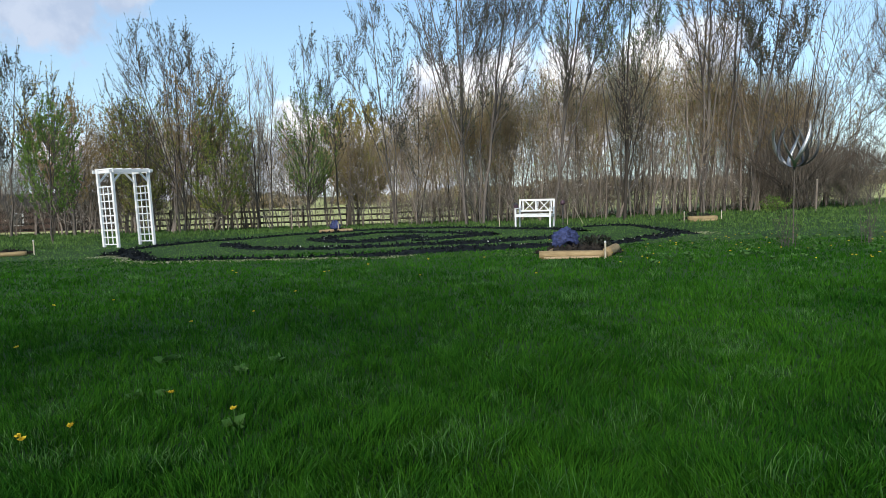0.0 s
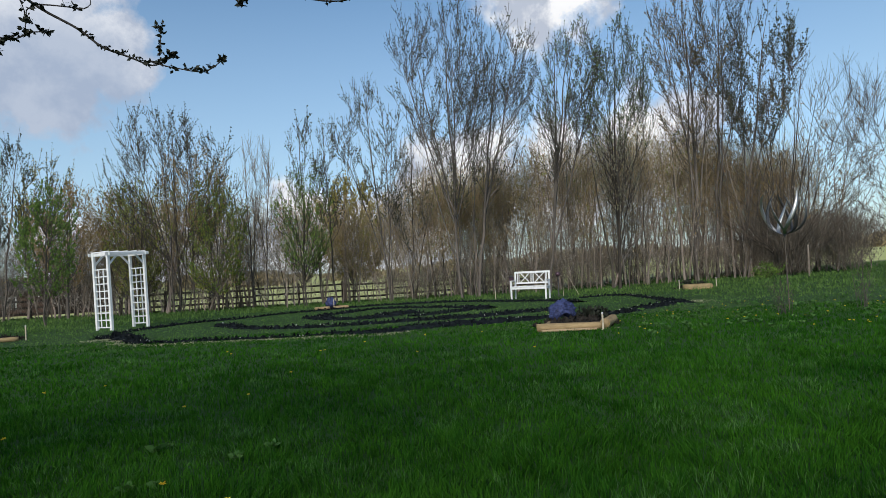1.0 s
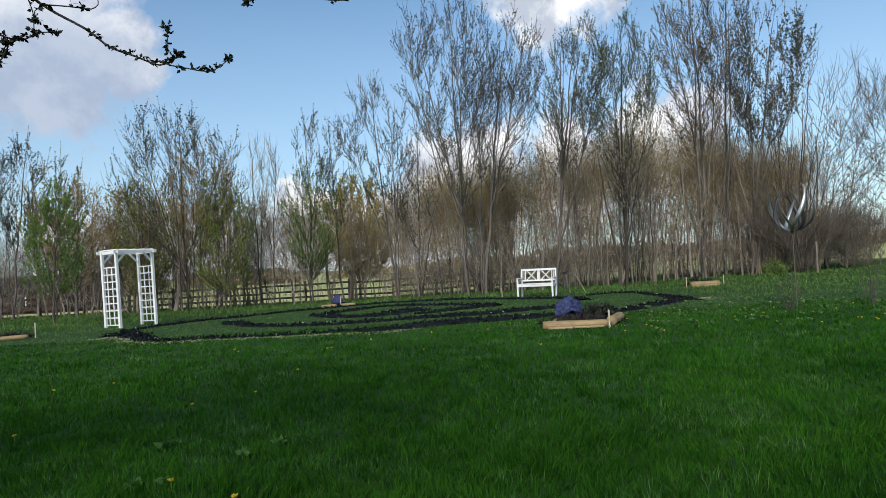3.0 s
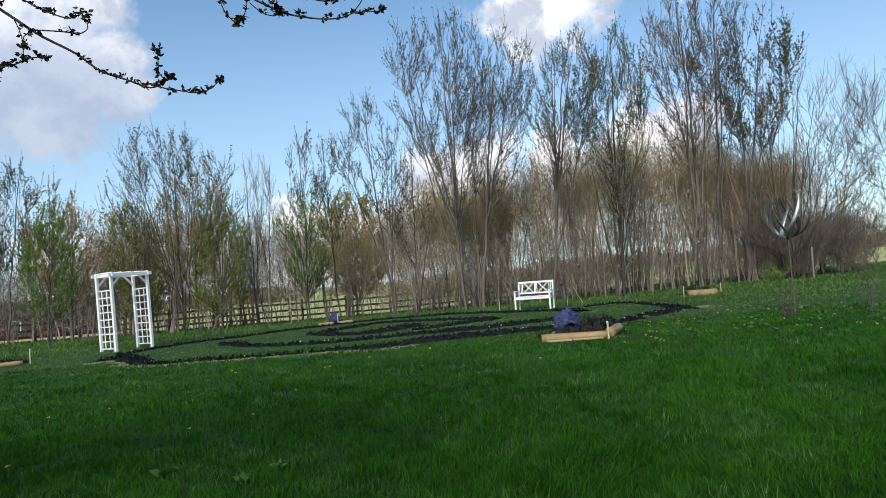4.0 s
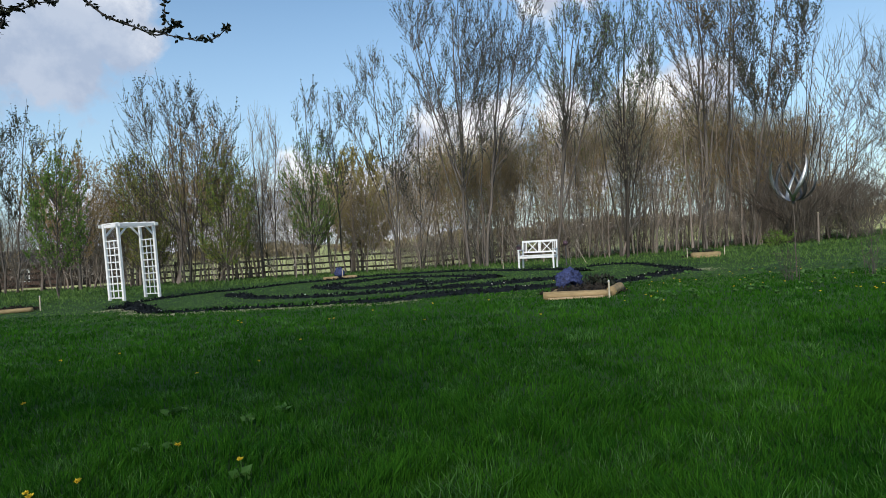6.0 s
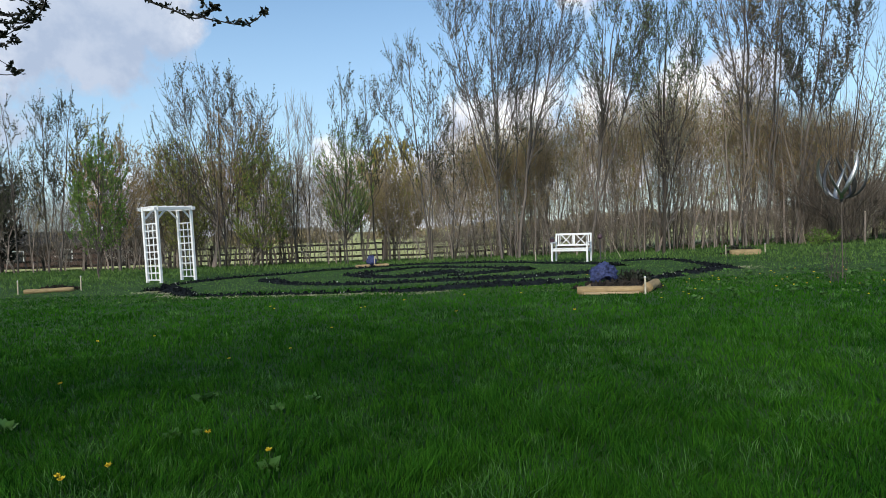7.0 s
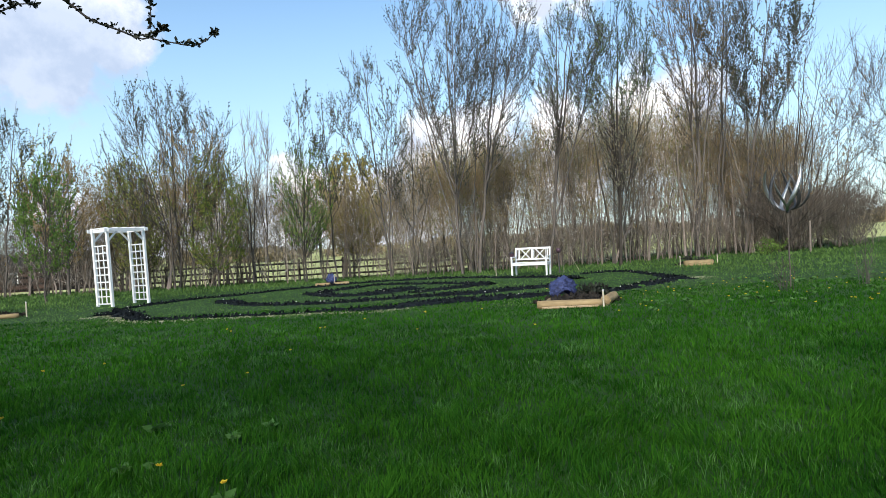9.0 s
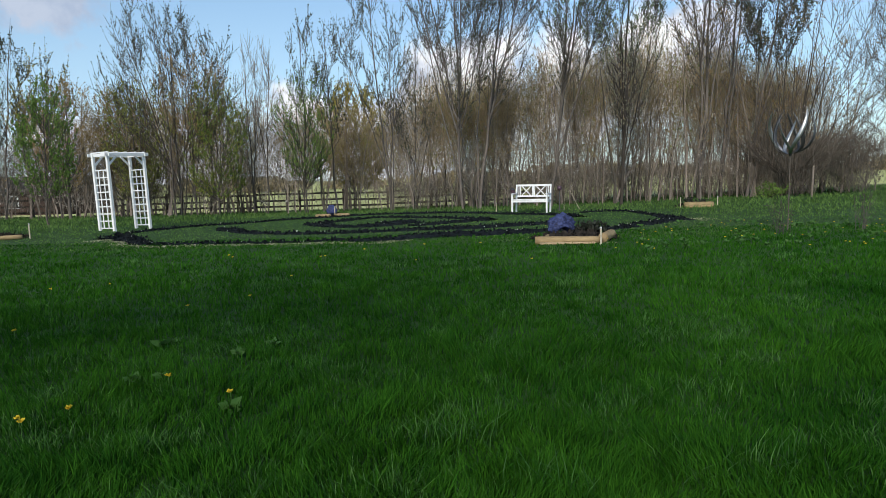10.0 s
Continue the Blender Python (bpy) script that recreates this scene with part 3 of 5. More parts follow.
        side = np.cross(d, rng.normal(0, 1, (n, 3)))
        side /= np.linalg.norm(side, axis=1, keepdims=True) + 1e-9
        l = (twig_len * rng.uniform(.45, 1.25, n) * (1.15 - .45 * t))[:, None]
        g = d * .7 + side * .55 + up * .25
        m, e = q0 + g * l * .5, q0 + g * l + up * l * .16
        A.append(q0)
        B.append(m)
        C.append(e)
        for f in np.linspace(.3, 1, knots):
            tips.append(q0 + g * l * f + up * l * .16 * f * f)
            ways.append(g)
        lead = q + (up * .8 + (Q[-1] - Q[-2]) / (np.linalg.norm(Q[-1] - Q[-2]) + 1e-9) * .5 + rng.normal(0, .12, 3)) * twig_len * rng.uniform(.5, 1.1)
        A.append(q[None])
        B.append(((q + lead) / 2)[None])
        C.append(lead[None])
        f = np.linspace(0, 1, 8)[:, None]
        tips.append(q + (lead - q) * f)
        ways.append(np.tile(lead - q, (8, 1)))
        f = np.linspace(.55, 1, 5)
        j = np.minimum((f * 5).astype(int), 4)
        tips.append(Q[j] + (Q[j + 1] - Q[j]) * (f * 5 - j)[:, None])
        ways.append(Q[j + 1] - Q[j])
    return thick, (np.concatenate(A), np.concatenate(B), np.concatenate(C)), np.concatenate(tips), np.concatenate(ways)


def foliage(tips, ways, share, size, rng):
    n = int(len(tips) * share * 1.15)
    i = np.repeat(rng.integers(0, len(tips), n), 2)
    way = ways[i] / (np.linalg.norm(ways[i], axis=1, keepdims=True) + 1e-9)
    return leaves(tips[i] + rng.normal(0, .01, (len(i), 3)), way, size, rng, .75)


def tree(x, y, top, seed, w, c0, shift=0.0, stems=2, branches=60, twigs=9, r0=.06, outline="oval", fan=1.15, rise=1.5, twig_len=.55, foot=.12,
         leaf=None, leaf_n=.6, leaf_size=.06, leaf_from=0.0, leaf_to=1.2, second=None, bark=None, twig=None, twig_r=.0066, fork=.75, label="", name="tree"):
    """second: (material, share, from, to) of another set of leaves, by parts of the height."""
    rng = np.random.default_rng(seed)
    z = lie1(x, y)
    H = top - z
    thick, (a, b, c), tips, ways = grow(rng, H, w, c0, shift, stems, branches, twigs, r0, outline, fan, rise, twig_len, foot, fork)
    t = thing(name, pose(x, y, z), label, "tree", "trees along the fence")
    v, f = tubes(thick, 5)
    put("trunk", mesh_of("trunk", v, f, bark or M_BARK_TREE, True), t)
    v, f = whips(a, b, c, twig_r * rng.uniform(.7, 1.25, len(a)), rng)
    tagged(put("twigwork", mesh_of("twigs", v, f, twig or M_TWIG), t), kind="stuff")
    sets = [("crown", leaf, leaf_n, leaf_from, leaf_to)] if leaf else []
    if second:
        sets.append(("under_leaves", *second))
    for nm, mat, share, lo, hi in sets:
        fade = rng.uniform(-.07, .07, len(tips))
        keep = (tips[:, 2] > (lo + fade) * H) & (tips[:, 2] < (hi + fade) * H)
        if keep.sum() > 4:
            v, f = foliage(tips[keep], ways[keep], share, leaf_size, rng)
            put(nm, mesh_of(nm, v, f, mat), t)
    return t


SPARSE = "slender young tree with sparse dark spring leaves"
SLIM = dict(outline="spire", fan=1.0, rise=2.0)
# behind the arbor
tree(-20.9, 28, 8.1, 11, .9, .35, -.3, 2, 34, 8, .055, leaf=M_LEAF_DARK, leaf_n=.9, label=SPARSE, **SLIM)
tree(-19.5, 28, 8.25, 12, .95, .35, .0, 2, 40, 9, .06, leaf=M_LEAF_DARK, leaf_n=.9, label=SPARSE, **SLIM)
tree(-18.9, 28, 8.5, 41, 1.1, .36, 1.0, 2, 44, 9, .06, leaf=M_LEAF_DARK, leaf_n=.95, label=SPARSE, **SLIM)
tree(-22.6, 29, 7.2, 42, 1.0, .3, .2, 2, 40, 8, .055, leaf=M_LEAF_DARK, leaf_n=.8, label=SPARSE, **SLIM)
tree(-25.2, 31, 5.6, 43, 1.7, .06, 0, 6, 130, 12, .08, outline="dome", leaf=M_DARKLEAF, leaf_n=1.1, leaf_size=.15, label="dense dark evergreen beside the fence")
tree(-16.5, 27, 6.5, 13, 1.15, .38, .5, 2, 46, 9, .05, leaf=M_LEAF_YELLOW, leaf_n=.55, second=(M_LEAF_DARK, .5, .6, 1.2), label="thin young tree with yellowish buds")
tree(-11.95, 19.6, 3.95, 14, .76, .26, .15, 4, 95, 10, .034, outline="dome", fan=1.05, twig_len=.34, leaf=M_LEAF_GREEN, leaf_n=1.05, leaf_size=.055, leaf_from=.24,
     twig_r=.0035, label="small tree in fresh green leaf on thin stems")
tree(-14.95, 26, 5.0, 15, 1.3, .25, .1, 5, 110, 11, .085, fan=1.1, leaf=M_LEAF_RED, leaf_n=.5, foot=.3, twig=M_TWIG_BROWN, label="thick many-stemmed brown shrub tree")
tree(-13.6, 28, 5.4, 44, 1.3, .2, .2, 5, 110, 11, .05, leaf=M_LEAF_RED, leaf_n=.7, twig=M_TWIG_BROWN, label="brown budding tree with close upright shoots")
tree(-10.9, 27, 8.35, 16, 2.55, .3, -.1, 9, 190, 10, .07, fan=1.1, rise=1.7, foot=.5, leaf=M_LEAF_DARK, leaf_n=.42, leaf_from=.55,
     second=(M_LEAF_OLIVE, .4, .2, .6), label="broad many-stemmed tree with dark young leaves and olive buds")
tree(-10.4, 27.6, 6.7, 17, 1.5, .4, .1, 5, 105, 11, .05, leaf=M_LEAF_RED, leaf_n=.75, leaf_size=.055, twig=M_TWIG_BROWN, label="russet budding tree with close upright shoots")
tree(-9.0, 26.3, 5.4, 18, 1.0, .12, .15, 5, 80, 10, .045, outline="dome", leaf=M_LEAF_OLIVE, leaf_n=.9, second=(M_LEAF_GREEN, .4, .1, .8), label="young tree in yellow-green leaf")
tree(-12.4, 26.6, 5.0, 19, 1.1, .2, -.1, 5, 80, 10, .045, outline="dome", leaf=M_LEAF_OLIVE, leaf_n=.8, label="young tree with olive buds")
tree(-7.95, 27.5, 7.45, 20, .8, .35, .0, 2, 48, 9, .05, twig=M_TWIG_GREY, label="slender bare young tree", **SLIM)
tree(-7.4, 27.6, 7.25, 21, .65, .4, .3, 2, 40, 8, .045, twig=M_TWIG_GREY, label="slender bare young tree", **SLIM)
tree(-5.4, 26.4, 7.9, 22, 1.1, .18, .15, 3, 105, 10, .055, outline="spire", fan=1.05, rise=1.6, leaf=M_LEAF_DARK, leaf_n=.6, leaf_from=.64,
     second=(M_LEAF_GREEN, .72, .12, .66), label="upright tree with fresh green lower leaves")
tree(-4.3, 27.5, 7.7, 23, .75, .42, -.25, 1, 38, 8, .055, leaf=M_LEAF_DARK, leaf_n=.55, label=SPARSE, **SLIM)
tree(-4.7, 35.5, 6.0, 35, 1.9, .3, 0, 7, 170, 11, .07, outline="dome", twig=M_TWIG_BROWN, leaf=M_LEAF_YELLOW, leaf_n=1.2, leaf_size=.09, label="rounded tree covered in yellow-green buds")
tree(-2.0, 27, 8.95, 24, 1.75, .36, -.75, 4, 90, 9, .065, fan=1.25, leaf=M_LEAF_DARK, leaf_n=.5, label="leaning many-stemmed tree with sparse leaves")
tree(-1.0, 27.6, 7.3, 25, .9, .35, .2, 2, 50, 9, .05, leaf=M_LEAF_DARK, leaf_n=.3, twig=M_TWIG_GREY, label="slender tree with scattered buds", **SLIM)
# the tall row behind the bench
tree(1.0, 26, 11.55, 26, 2.45, .33, -.25, 8, 200, 11, .085, "vase", 1.12, 1.8, .6, .3, M_LEAF_DARK, .42, label="tall vase-shaped tree with tiny dark leaves")
tree(1.75, 27, 11.45, 27, 1.65, .4, 1.9, 4, 105, 11, .1, "oval", 1.2, 2.0, .6, .2, M_LEAF_DARK, .34, label="tall upright tree with tiny dark leaves")
tree(4.75, 27, 11.2, 28, 1.55, .42, 1.9, 5, 140, 11, .095, "oval", 1.15, 2.0, .58, .2, M_LEAF_DARK, .4, second=(M_LEAF_GREEN, .12, .6, 1.2), label="tall upright tree with tiny dark leaves")
tree(7.3, 25.5, 10.8, 29, 1.2, .24, .7, 6, 185, 11, .095, "oval", 1.05, 2.0, .5, .25, M_LEAF_SAGE, .45, leaf_from=.55, bark=M_BARK_DARK, second=(M_LEAF_PALE, .2, .1, .62),
     label="tall dark-stemmed tree with small green leaves above and pale ones below")
tree(11.4, 28, 13.2, 30, 1.75, .42, -.1, 5, 130, 11, .115, "oval", 1.15, 2.0, .62, .25, M_LEAF_RED, .3, leaf_from=.45, second=(M_LEAF_DARK, .3, .4, 1.2),
     label="tall multi-stemmed tree with russet young leaves")
tree(12.6, 28.5, 13.3, 31, 1.25, .45, 1.3, 3, 90, 10, .105, "oval", 1.1, 2.0, .6, .2, M_LEAF_DARK, .5, label="tall slender tree with dark young leaves")
tree(13.5, 28, 11.8, 32, 1.7, .48, 2.0, 4, 105, 11, .105, "oval", 1.2, 1.7, .6, .2, M_LEAF_DARK, .6, .075, label="tall tree with dense dark young leaves")
tree(14.9, 27, 9.0, 33, 3.1, .22, 1.2, 16, 170, 12, .06, "dome", 1.0, 1.6, .75, .35, None, bark=M_BARK_DARK, twig=M_TWIG_RUST, second=(M_LEAF_RED, .16, .3, .8),
     twig_r=.0058, fork=.2, label="wide fan-shaped bare shrub tree")
tree(19.2, 24.5, 8.3, 34, 3.0, .16, -.5, 9, 130, 11, .05, "dome", 1.0, .9, .8, .25, None, bark=M_BARK_DARK, label="bare spreading tree with arching twigs")


def wood_height(x):
    return np.interp(x, [-32, -17, -13, -9, -2.2, -.8, 3, 5, 11, 13, 17, 18.5, 20, 21.5, 26], [5.2, 5.7, 5.4, 4.8, 4.9, 5.6, 6.2, 7.1, 7.5, 7.2, 6.4, 5.9, 4.6, 3.3, 2.2])


def build_thicket():
    """Bare saplings standing close together: many in brown, budding at the top, the rest grey and lower."""
    up = np.array([0, 0, 1.0])
    for tone, mat, buds, n, low, high in (("warm brown", M_TWIG_BROWN, M_LEAF_RED, 360, .7, 1.02), ("olive brown", M_TWIG_BROWN, M_LEAF_OLIVE, 130, .8, 1.04),
                                          ("grey", M_TWIG_GREY, M_BUD_GREY, 400, .4, .85)):
        rng = np.random.default_rng(n)
        grey = tone == "grey"
        x = rng.uniform(-31, 19, n)
        x = np.where((x < -1) & (rng.random(n) < np.where(x < -9, .2, .45)), rng.uniform(-1, 19, n), x)
        x = np.where((x < -17.5) & (rng.random(n) < .5), rng.uniform(-17, -9, n), x)
        y = rng.uniform(27.2, 35, n)
        thick, A, B, C, A2, C2, tips, ways = [], [], [], [], [], [], [], []
        for i in range(n):
            z = lie1(x[i], y[i])
            h = wood_height(x[i]) * rng.uniform(low, high) * (.12 + .88 * y[i] / 31.5) - z
            T = np.linspace(0, 1, 7)
            P = np.array([x[i], y[i], z - .1]) + T[:, None] * up * h + (np.cumsum(rng.normal(0, .05, (7, 3)), 0) + (T ** 1.2)[:, None] * rng.normal(0, .75, 3)) * [1, 1, 0]
            thick.append((P, (.008 + rng.exponential(.016)) * (1 - T * .78)))
            m = 34 if not grey else 22
            t = rng.uniform(.22 if not grey else .04, 1, m) ** .8
            j = np.minimum((t * 6).astype(int), 5)
            q = P[j] + (P[j + 1] - P[j]) * (t * 6 - j)[:, None]
            b = rng.uniform(0, 2 * np.pi, m)
            d = np.stack([np.cos(b) * .7, np.sin(b) * .7, rng.uniform(.25, 1.0, m)], 1)
            l = (rng.uniform(.3, 1.05, m) * (1.2 - .7 * t))[:, None]
            e = q + d * l * .55 + rng.normal(0, .04, (m, 3))
            c = e + (d * .45 + up * .12) * l + rng.normal(0, .06, (m, 3))
            A.append(q), B.append(e), C.append(c)
            s = q + (e - q) * rng.uniform(.3, 1, (m, 1))
            k = s + (d + rng.normal(0, .4, (m, 3))) * l * .5
            A2.append(s), C2.append(k)
            for f in rng.uniform(.3, 1, 5 if not grey else 4):
                tips.append(e + (c - e) * f)
                ways.append(d)
                tips.append(s + (k - s) * f)
                ways.append(d)
        holder = thing("thicket", pose(0, 0, 0), f"dense {tone} thicket of bare saplings behind the lawn", "thicket", kind="stuff")
        v, f = tubes(thick, 4)
        tagged(put("stems", mesh_of("stems", v, f, M_BARK), holder), kind="stuff")
        A, B, C = np.concatenate(A), np.concatenate(B), np.concatenate(C)
        v, f = whips(A, B, C, .0055 * rng.uniform(.7, 1.2, len(A)), rng)
        A2, C2 = np.concatenate(A2), np.concatenate(C2)
        v2, f2 = whips(A2, None, C2, .005 * rng.uniform(.7, 1.2, len(A2)), rng)
        v, f = np.concatenate([v, v2]), np.concatenate([f, f2 + len(v)])
        tagged(put("twigwork", mesh_of("twigs", v, f, mat), holder), kind="stuff")
        v, f = foliage(np.concatenate(tips), np.concatenate(ways), .17, .065, rng)
        tagged(put("buds", mesh_of("buds", v, f, buds), holder), kind="stuff")


build_thicket()


def slivers(places, ways, length, width, rng, spread=0.3):
    """Fine shoots as narrow folded strips."""
    n = len(places)
    d = ways + rng.normal(0, spread, (n, 3))
    d /= np.linalg.norm(d, axis=1, keepdims=True) + 1e-9
    side = np.cross(d, rng.normal(0, 1, (n, 3)))
    side /= np.linalg.norm(side, axis=1, keepdims=True) + 1e-9
    l = (length * rng.uniform(0.5, 1.4, n))[:, None]
    a, c, m = places, places + d * l, places + d * l * 0.4
    V = np.stack([a, m + side * width, c, m - side * width], 1).reshape(-1, 3)
    k = np.arange(n)[:, None] * 4
    return V, np.concatenate([k + [0, 1, 2], k + [0, 2, 3]])


def build_brush(name, mat, x0, x1, y0, y1, clumps, per, top, low, seed, label, width=.007, tangle=.38):
    """A belt of brushwood: clumps of fine shoots, each fanning up from its foot to an uneven dome."""
    rng = np.random.default_rng(seed)
    P, W = [], []
    for k in range(clumps):
        x, y = rng.uniform(x0, x1), rng.uniform(y0, y1)
        h = top * (wood_height(x) - lie1(x, y)) * rng.uniform(.84, 1.1)
        r = rng.uniform(.8, 1.6)
        t = low + (1 - low) * rng.uniform(0, 1, per) ** .7
        a, q = rng.uniform(0, 2 * np.pi, per), np.sqrt(rng.uniform(0, 1, per))
        out = np.stack([np.cos(a) * q, np.sin(a) * q, np.zeros(per)], 1)
        fan = r * (0.25 + t ** 1.2)[:, None] * out
        z = lie1(x, y) + h * t * (1 - .28 * q ** 2 * t) * rng.uniform(.9, 1.04, per)
        P.append(np.stack([x + fan[:, 0], y + fan[:, 1], z], 1))
        W.append(out * .35 + [0, 0, 1.0])
    P, W = np.concatenate(P), np.concatenate(W)
    v, f = slivers(P, W, .36, width, rng, tangle)
    pick = rng.integers(0, len(P), int(len(P) * .2))
    lv, lf = leaves(P[pick] + rng.normal(0, .08, (len(pick), 3)), W[pick], .05, rng, .8)
    ob = put("brushwood", mesh_of(name, np.concatenate([v, lv]), np.concatenate([f, lf + len(v)]), mat))
    tagged(ob, label, "brushwood", kind="stuff")


build_brush("brown_brush", M_BRUSH, -1.5, 18.6, 30, 35, 70, 1300, 1.0, .33, 41, "dense warm brown brushwood behind the tall trees")
build_brush("olive_brush", M_BRUSH_OLIVE, -1.5, 18, 31, 36, 50, 800, 1.03, .66, 49, "budding olive-tan brushwood tops behind the tall trees")
build_brush("tan_brush", M_BRUSH_TAN, -17, -1, 30, 35, 36, 800, .98, .3, 42, "thin tan brushwood behind the young trees")
build_brush("grey_brush", M_BRUSH_GREY, -2, 19, 27.5, 35, 48, 360, .46, .0, 43, "grey undergrowth of bare shoots below the trees", .006, .6)
build_brush("under_brush", M_BRUSH_UNDER, -2.5, 18, 27.6, 35, 105, 300, .24, .0, 45, "low grey-brown undergrowth at the foot of the trees", .006, .6)
build_brush("young_brush", M_BRUSH_UNDER, -30, -3, 28, 34.5, 50, 220, .5, .0, 46, "low grey-brown undergrowth among the young trees", .006, .5)
build_brush("house_brush", M_BRUSH_DARK, -32, -12.5, 29, 36, 48, 460, .72, .0, 48, "grey-brown bare brushwood before the house", .006, .5)
build_brush("hedge_brush", M_BRUSH_DARK, 14.6, 19.5, 26, 30, 26, 1000, .42, .0, 44, "low dark bare hedge at the edge of the lawn")


# ---- fence ----
def build_fence():
    fence = thing("fence", pose(0, 0, 0), "dark weathered three-rail wooden paddock fence", "fence", kind="structure")
    bm = bmesh.new()
    box(bm, (.12, .12, 1.3), pose(0, 0, .5), .01)
    post = part("post", bm, M_FENCE, fence)
    post_mesh = post.data
    bpy.data.objects.remove(post)
    xs = [-34 + 2.4 * i for i in range(18)]
    ys = [35 + 0.02 * (x + 10) for x in xs]
    for i, (x, y) in enumerate(zip(xs, ys)):
        z = lie1(x, y)
        put("post", post_mesh, fence, pose(x, y, z, 0, 0, 2 * (i % 3)))
        if i + 1 < len(xs):
            z2 = lie1(xs[i + 1], ys[i + 1])
            for h in (.28, .6, .95):
                bm = bmesh.new()
                bar(bm, (x, y - .08, z + h + .02 * ((i * 5) % 3 - 1)), (xs[i + 1], ys[i + 1] - .08, z2 + h + .03 * ((i * 7) % 3 - 1)), .03, .10)
                part("rail", bm, M_FENCE, fence)


build_fence()


# ---- garden arbor ----
def build_arbor(at):
    W, D, H = 1.07, .58, 2.02
    a = thing("garden_arbor", at, "white painted wooden garden arbor with square lattice sides", "arbor")
    for sx in (-1, 1):
        for sy in (-1, 1):
            bm = bmesh.new()
            box(bm, (.07, .07, H + .05), pose(sx * W / 2, sy * D / 2, H / 2), .006)
            part("post", bm, M_WHITE, a)
    for sx in (-1, 1):
        bm = bmesh.new()
        box(bm, (.035, D + .2, .08), pose(sx * W / 2, 0, H - .03), .005)
        part("side_beam", bm, M_WHITE, a)
        side = new("lattice")
        side.parent = a
        side.matrix_basis = pose(sx * W / 2, 0, 0)
        z0, z1, rows = .09, 1.60, 8
        for k in range(rows + 1):
            bm = bmesh.new()
            z = z0 + (z1 - z0) * k / rows
            bar(bm, (.0, -D / 2, z), (.0, D / 2, z), .018, .032)
            part("slat", bm, M_WHITE, side)
        for k in (-1, 1):
            bm = bmesh.new()
            bar(bm, (.014 * sx, k * D / 6, z0), (.014 * sx, k * D / 6, z1), .032, .018)
            part("slat", bm, M_WHITE, side)
    for sy in (-1, 1):
        bm = bmesh.new()
        box(bm, (W + .22, .035, .085), pose(0, sy * (D / 2 + .05), H - .02), .005)
        part("front_beam", bm, M_WHITE, a)
        for sx in (-1, 1):
            bm = bmesh.new()
            bar(bm, (sx * W / 2, sy * D / 2, H - .32), (sx * (W / 2 - .27), sy * D / 2, H - .05), .03, .05)
            part("brace", bm, M_WHITE, a)
    for k in range(5):
        bm = bmesh.new()
        box(bm, (.035, D + .12, .03), pose(-W / 2 + W * k / 4, 0, H + .035), .005)
        part("top_slat", bm, M_WHITE, a)


build_arbor(pose(-8.44, 17.2, lie1(-8.44, 17.2)) @ pose(0, 0, 0, 0, -1.3, 0) @ pose(0, 0, 0, 0, 0, 62))


# ---- bench ----
def build_bench(at):
    W, D = 1.24, .5
    b = thing("garden_bench", at, "white painted wooden garden bench with crossed back panels on the grass", "bench")

    def piece(name, a, c, w, h):
        bm = bmesh.new()
        bar(bm, a, c, w, h)
        return part(name, bm, M_WHITE, b)

    for sx in (-1, 1):
        x = sx * (W / 2 - .03)
        piece("leg", (x, -D / 2, 0), (x, -D / 2, .62), .055, .055)
        piece("leg", (x, D / 2, 0), (x, D / 2 + .03, .5), .055, .055)
        piece("back_post", (x, D / 2 + .03, .5), (x, D / 2 + .1, .93), .05, .055)
        piece("armrest", (x, -D / 2 - .05, .635), (x, D / 2 + .04, .635), .06, .03)
        piece("side_rail", (x, -D / 2, .38), (x, D / 2, .38), .03, .06)
    for k in range(5):
        y = -D / 2 + .02 + k * .105
        piece("seat_slat", (-W / 2, y, .435), (W / 2, y, .435), .085, .022)
    piece("front_apron", (-W / 2, -D / 2 + .0, .385), (W / 2, -D / 2 + .0, .385), .025, .07)
    piece("lower_back_rail", (-W / 2 + .05, D / 2 + .04, .54), (W / 2 - .05, D / 2 + .04, .54), .03, .05)
    piece("top_rail", (-W / 2, D / 2 + .095, .905), (W / 2, D / 2 + .095, .905), .035, .065)

    def back(x, z):
        return (x, D / 2 + .035 + .06 * (z - .54) / .34, z)

    for x in (-.51, -.46, -.04, 0, .04, .46, .51):
        piece("back_slat", back(x, .55), back(x, .89), .022, .02)
    for c in (-.25, .25):
        for s in (-1, 1):
            piece("cross_bar", back(c - s * .16, .56), back(c + s * .16, .88), .022, .028)


build_bench(pose(3.12, 21.5, lie1(3.12, 21.5), 0, 0, -23))


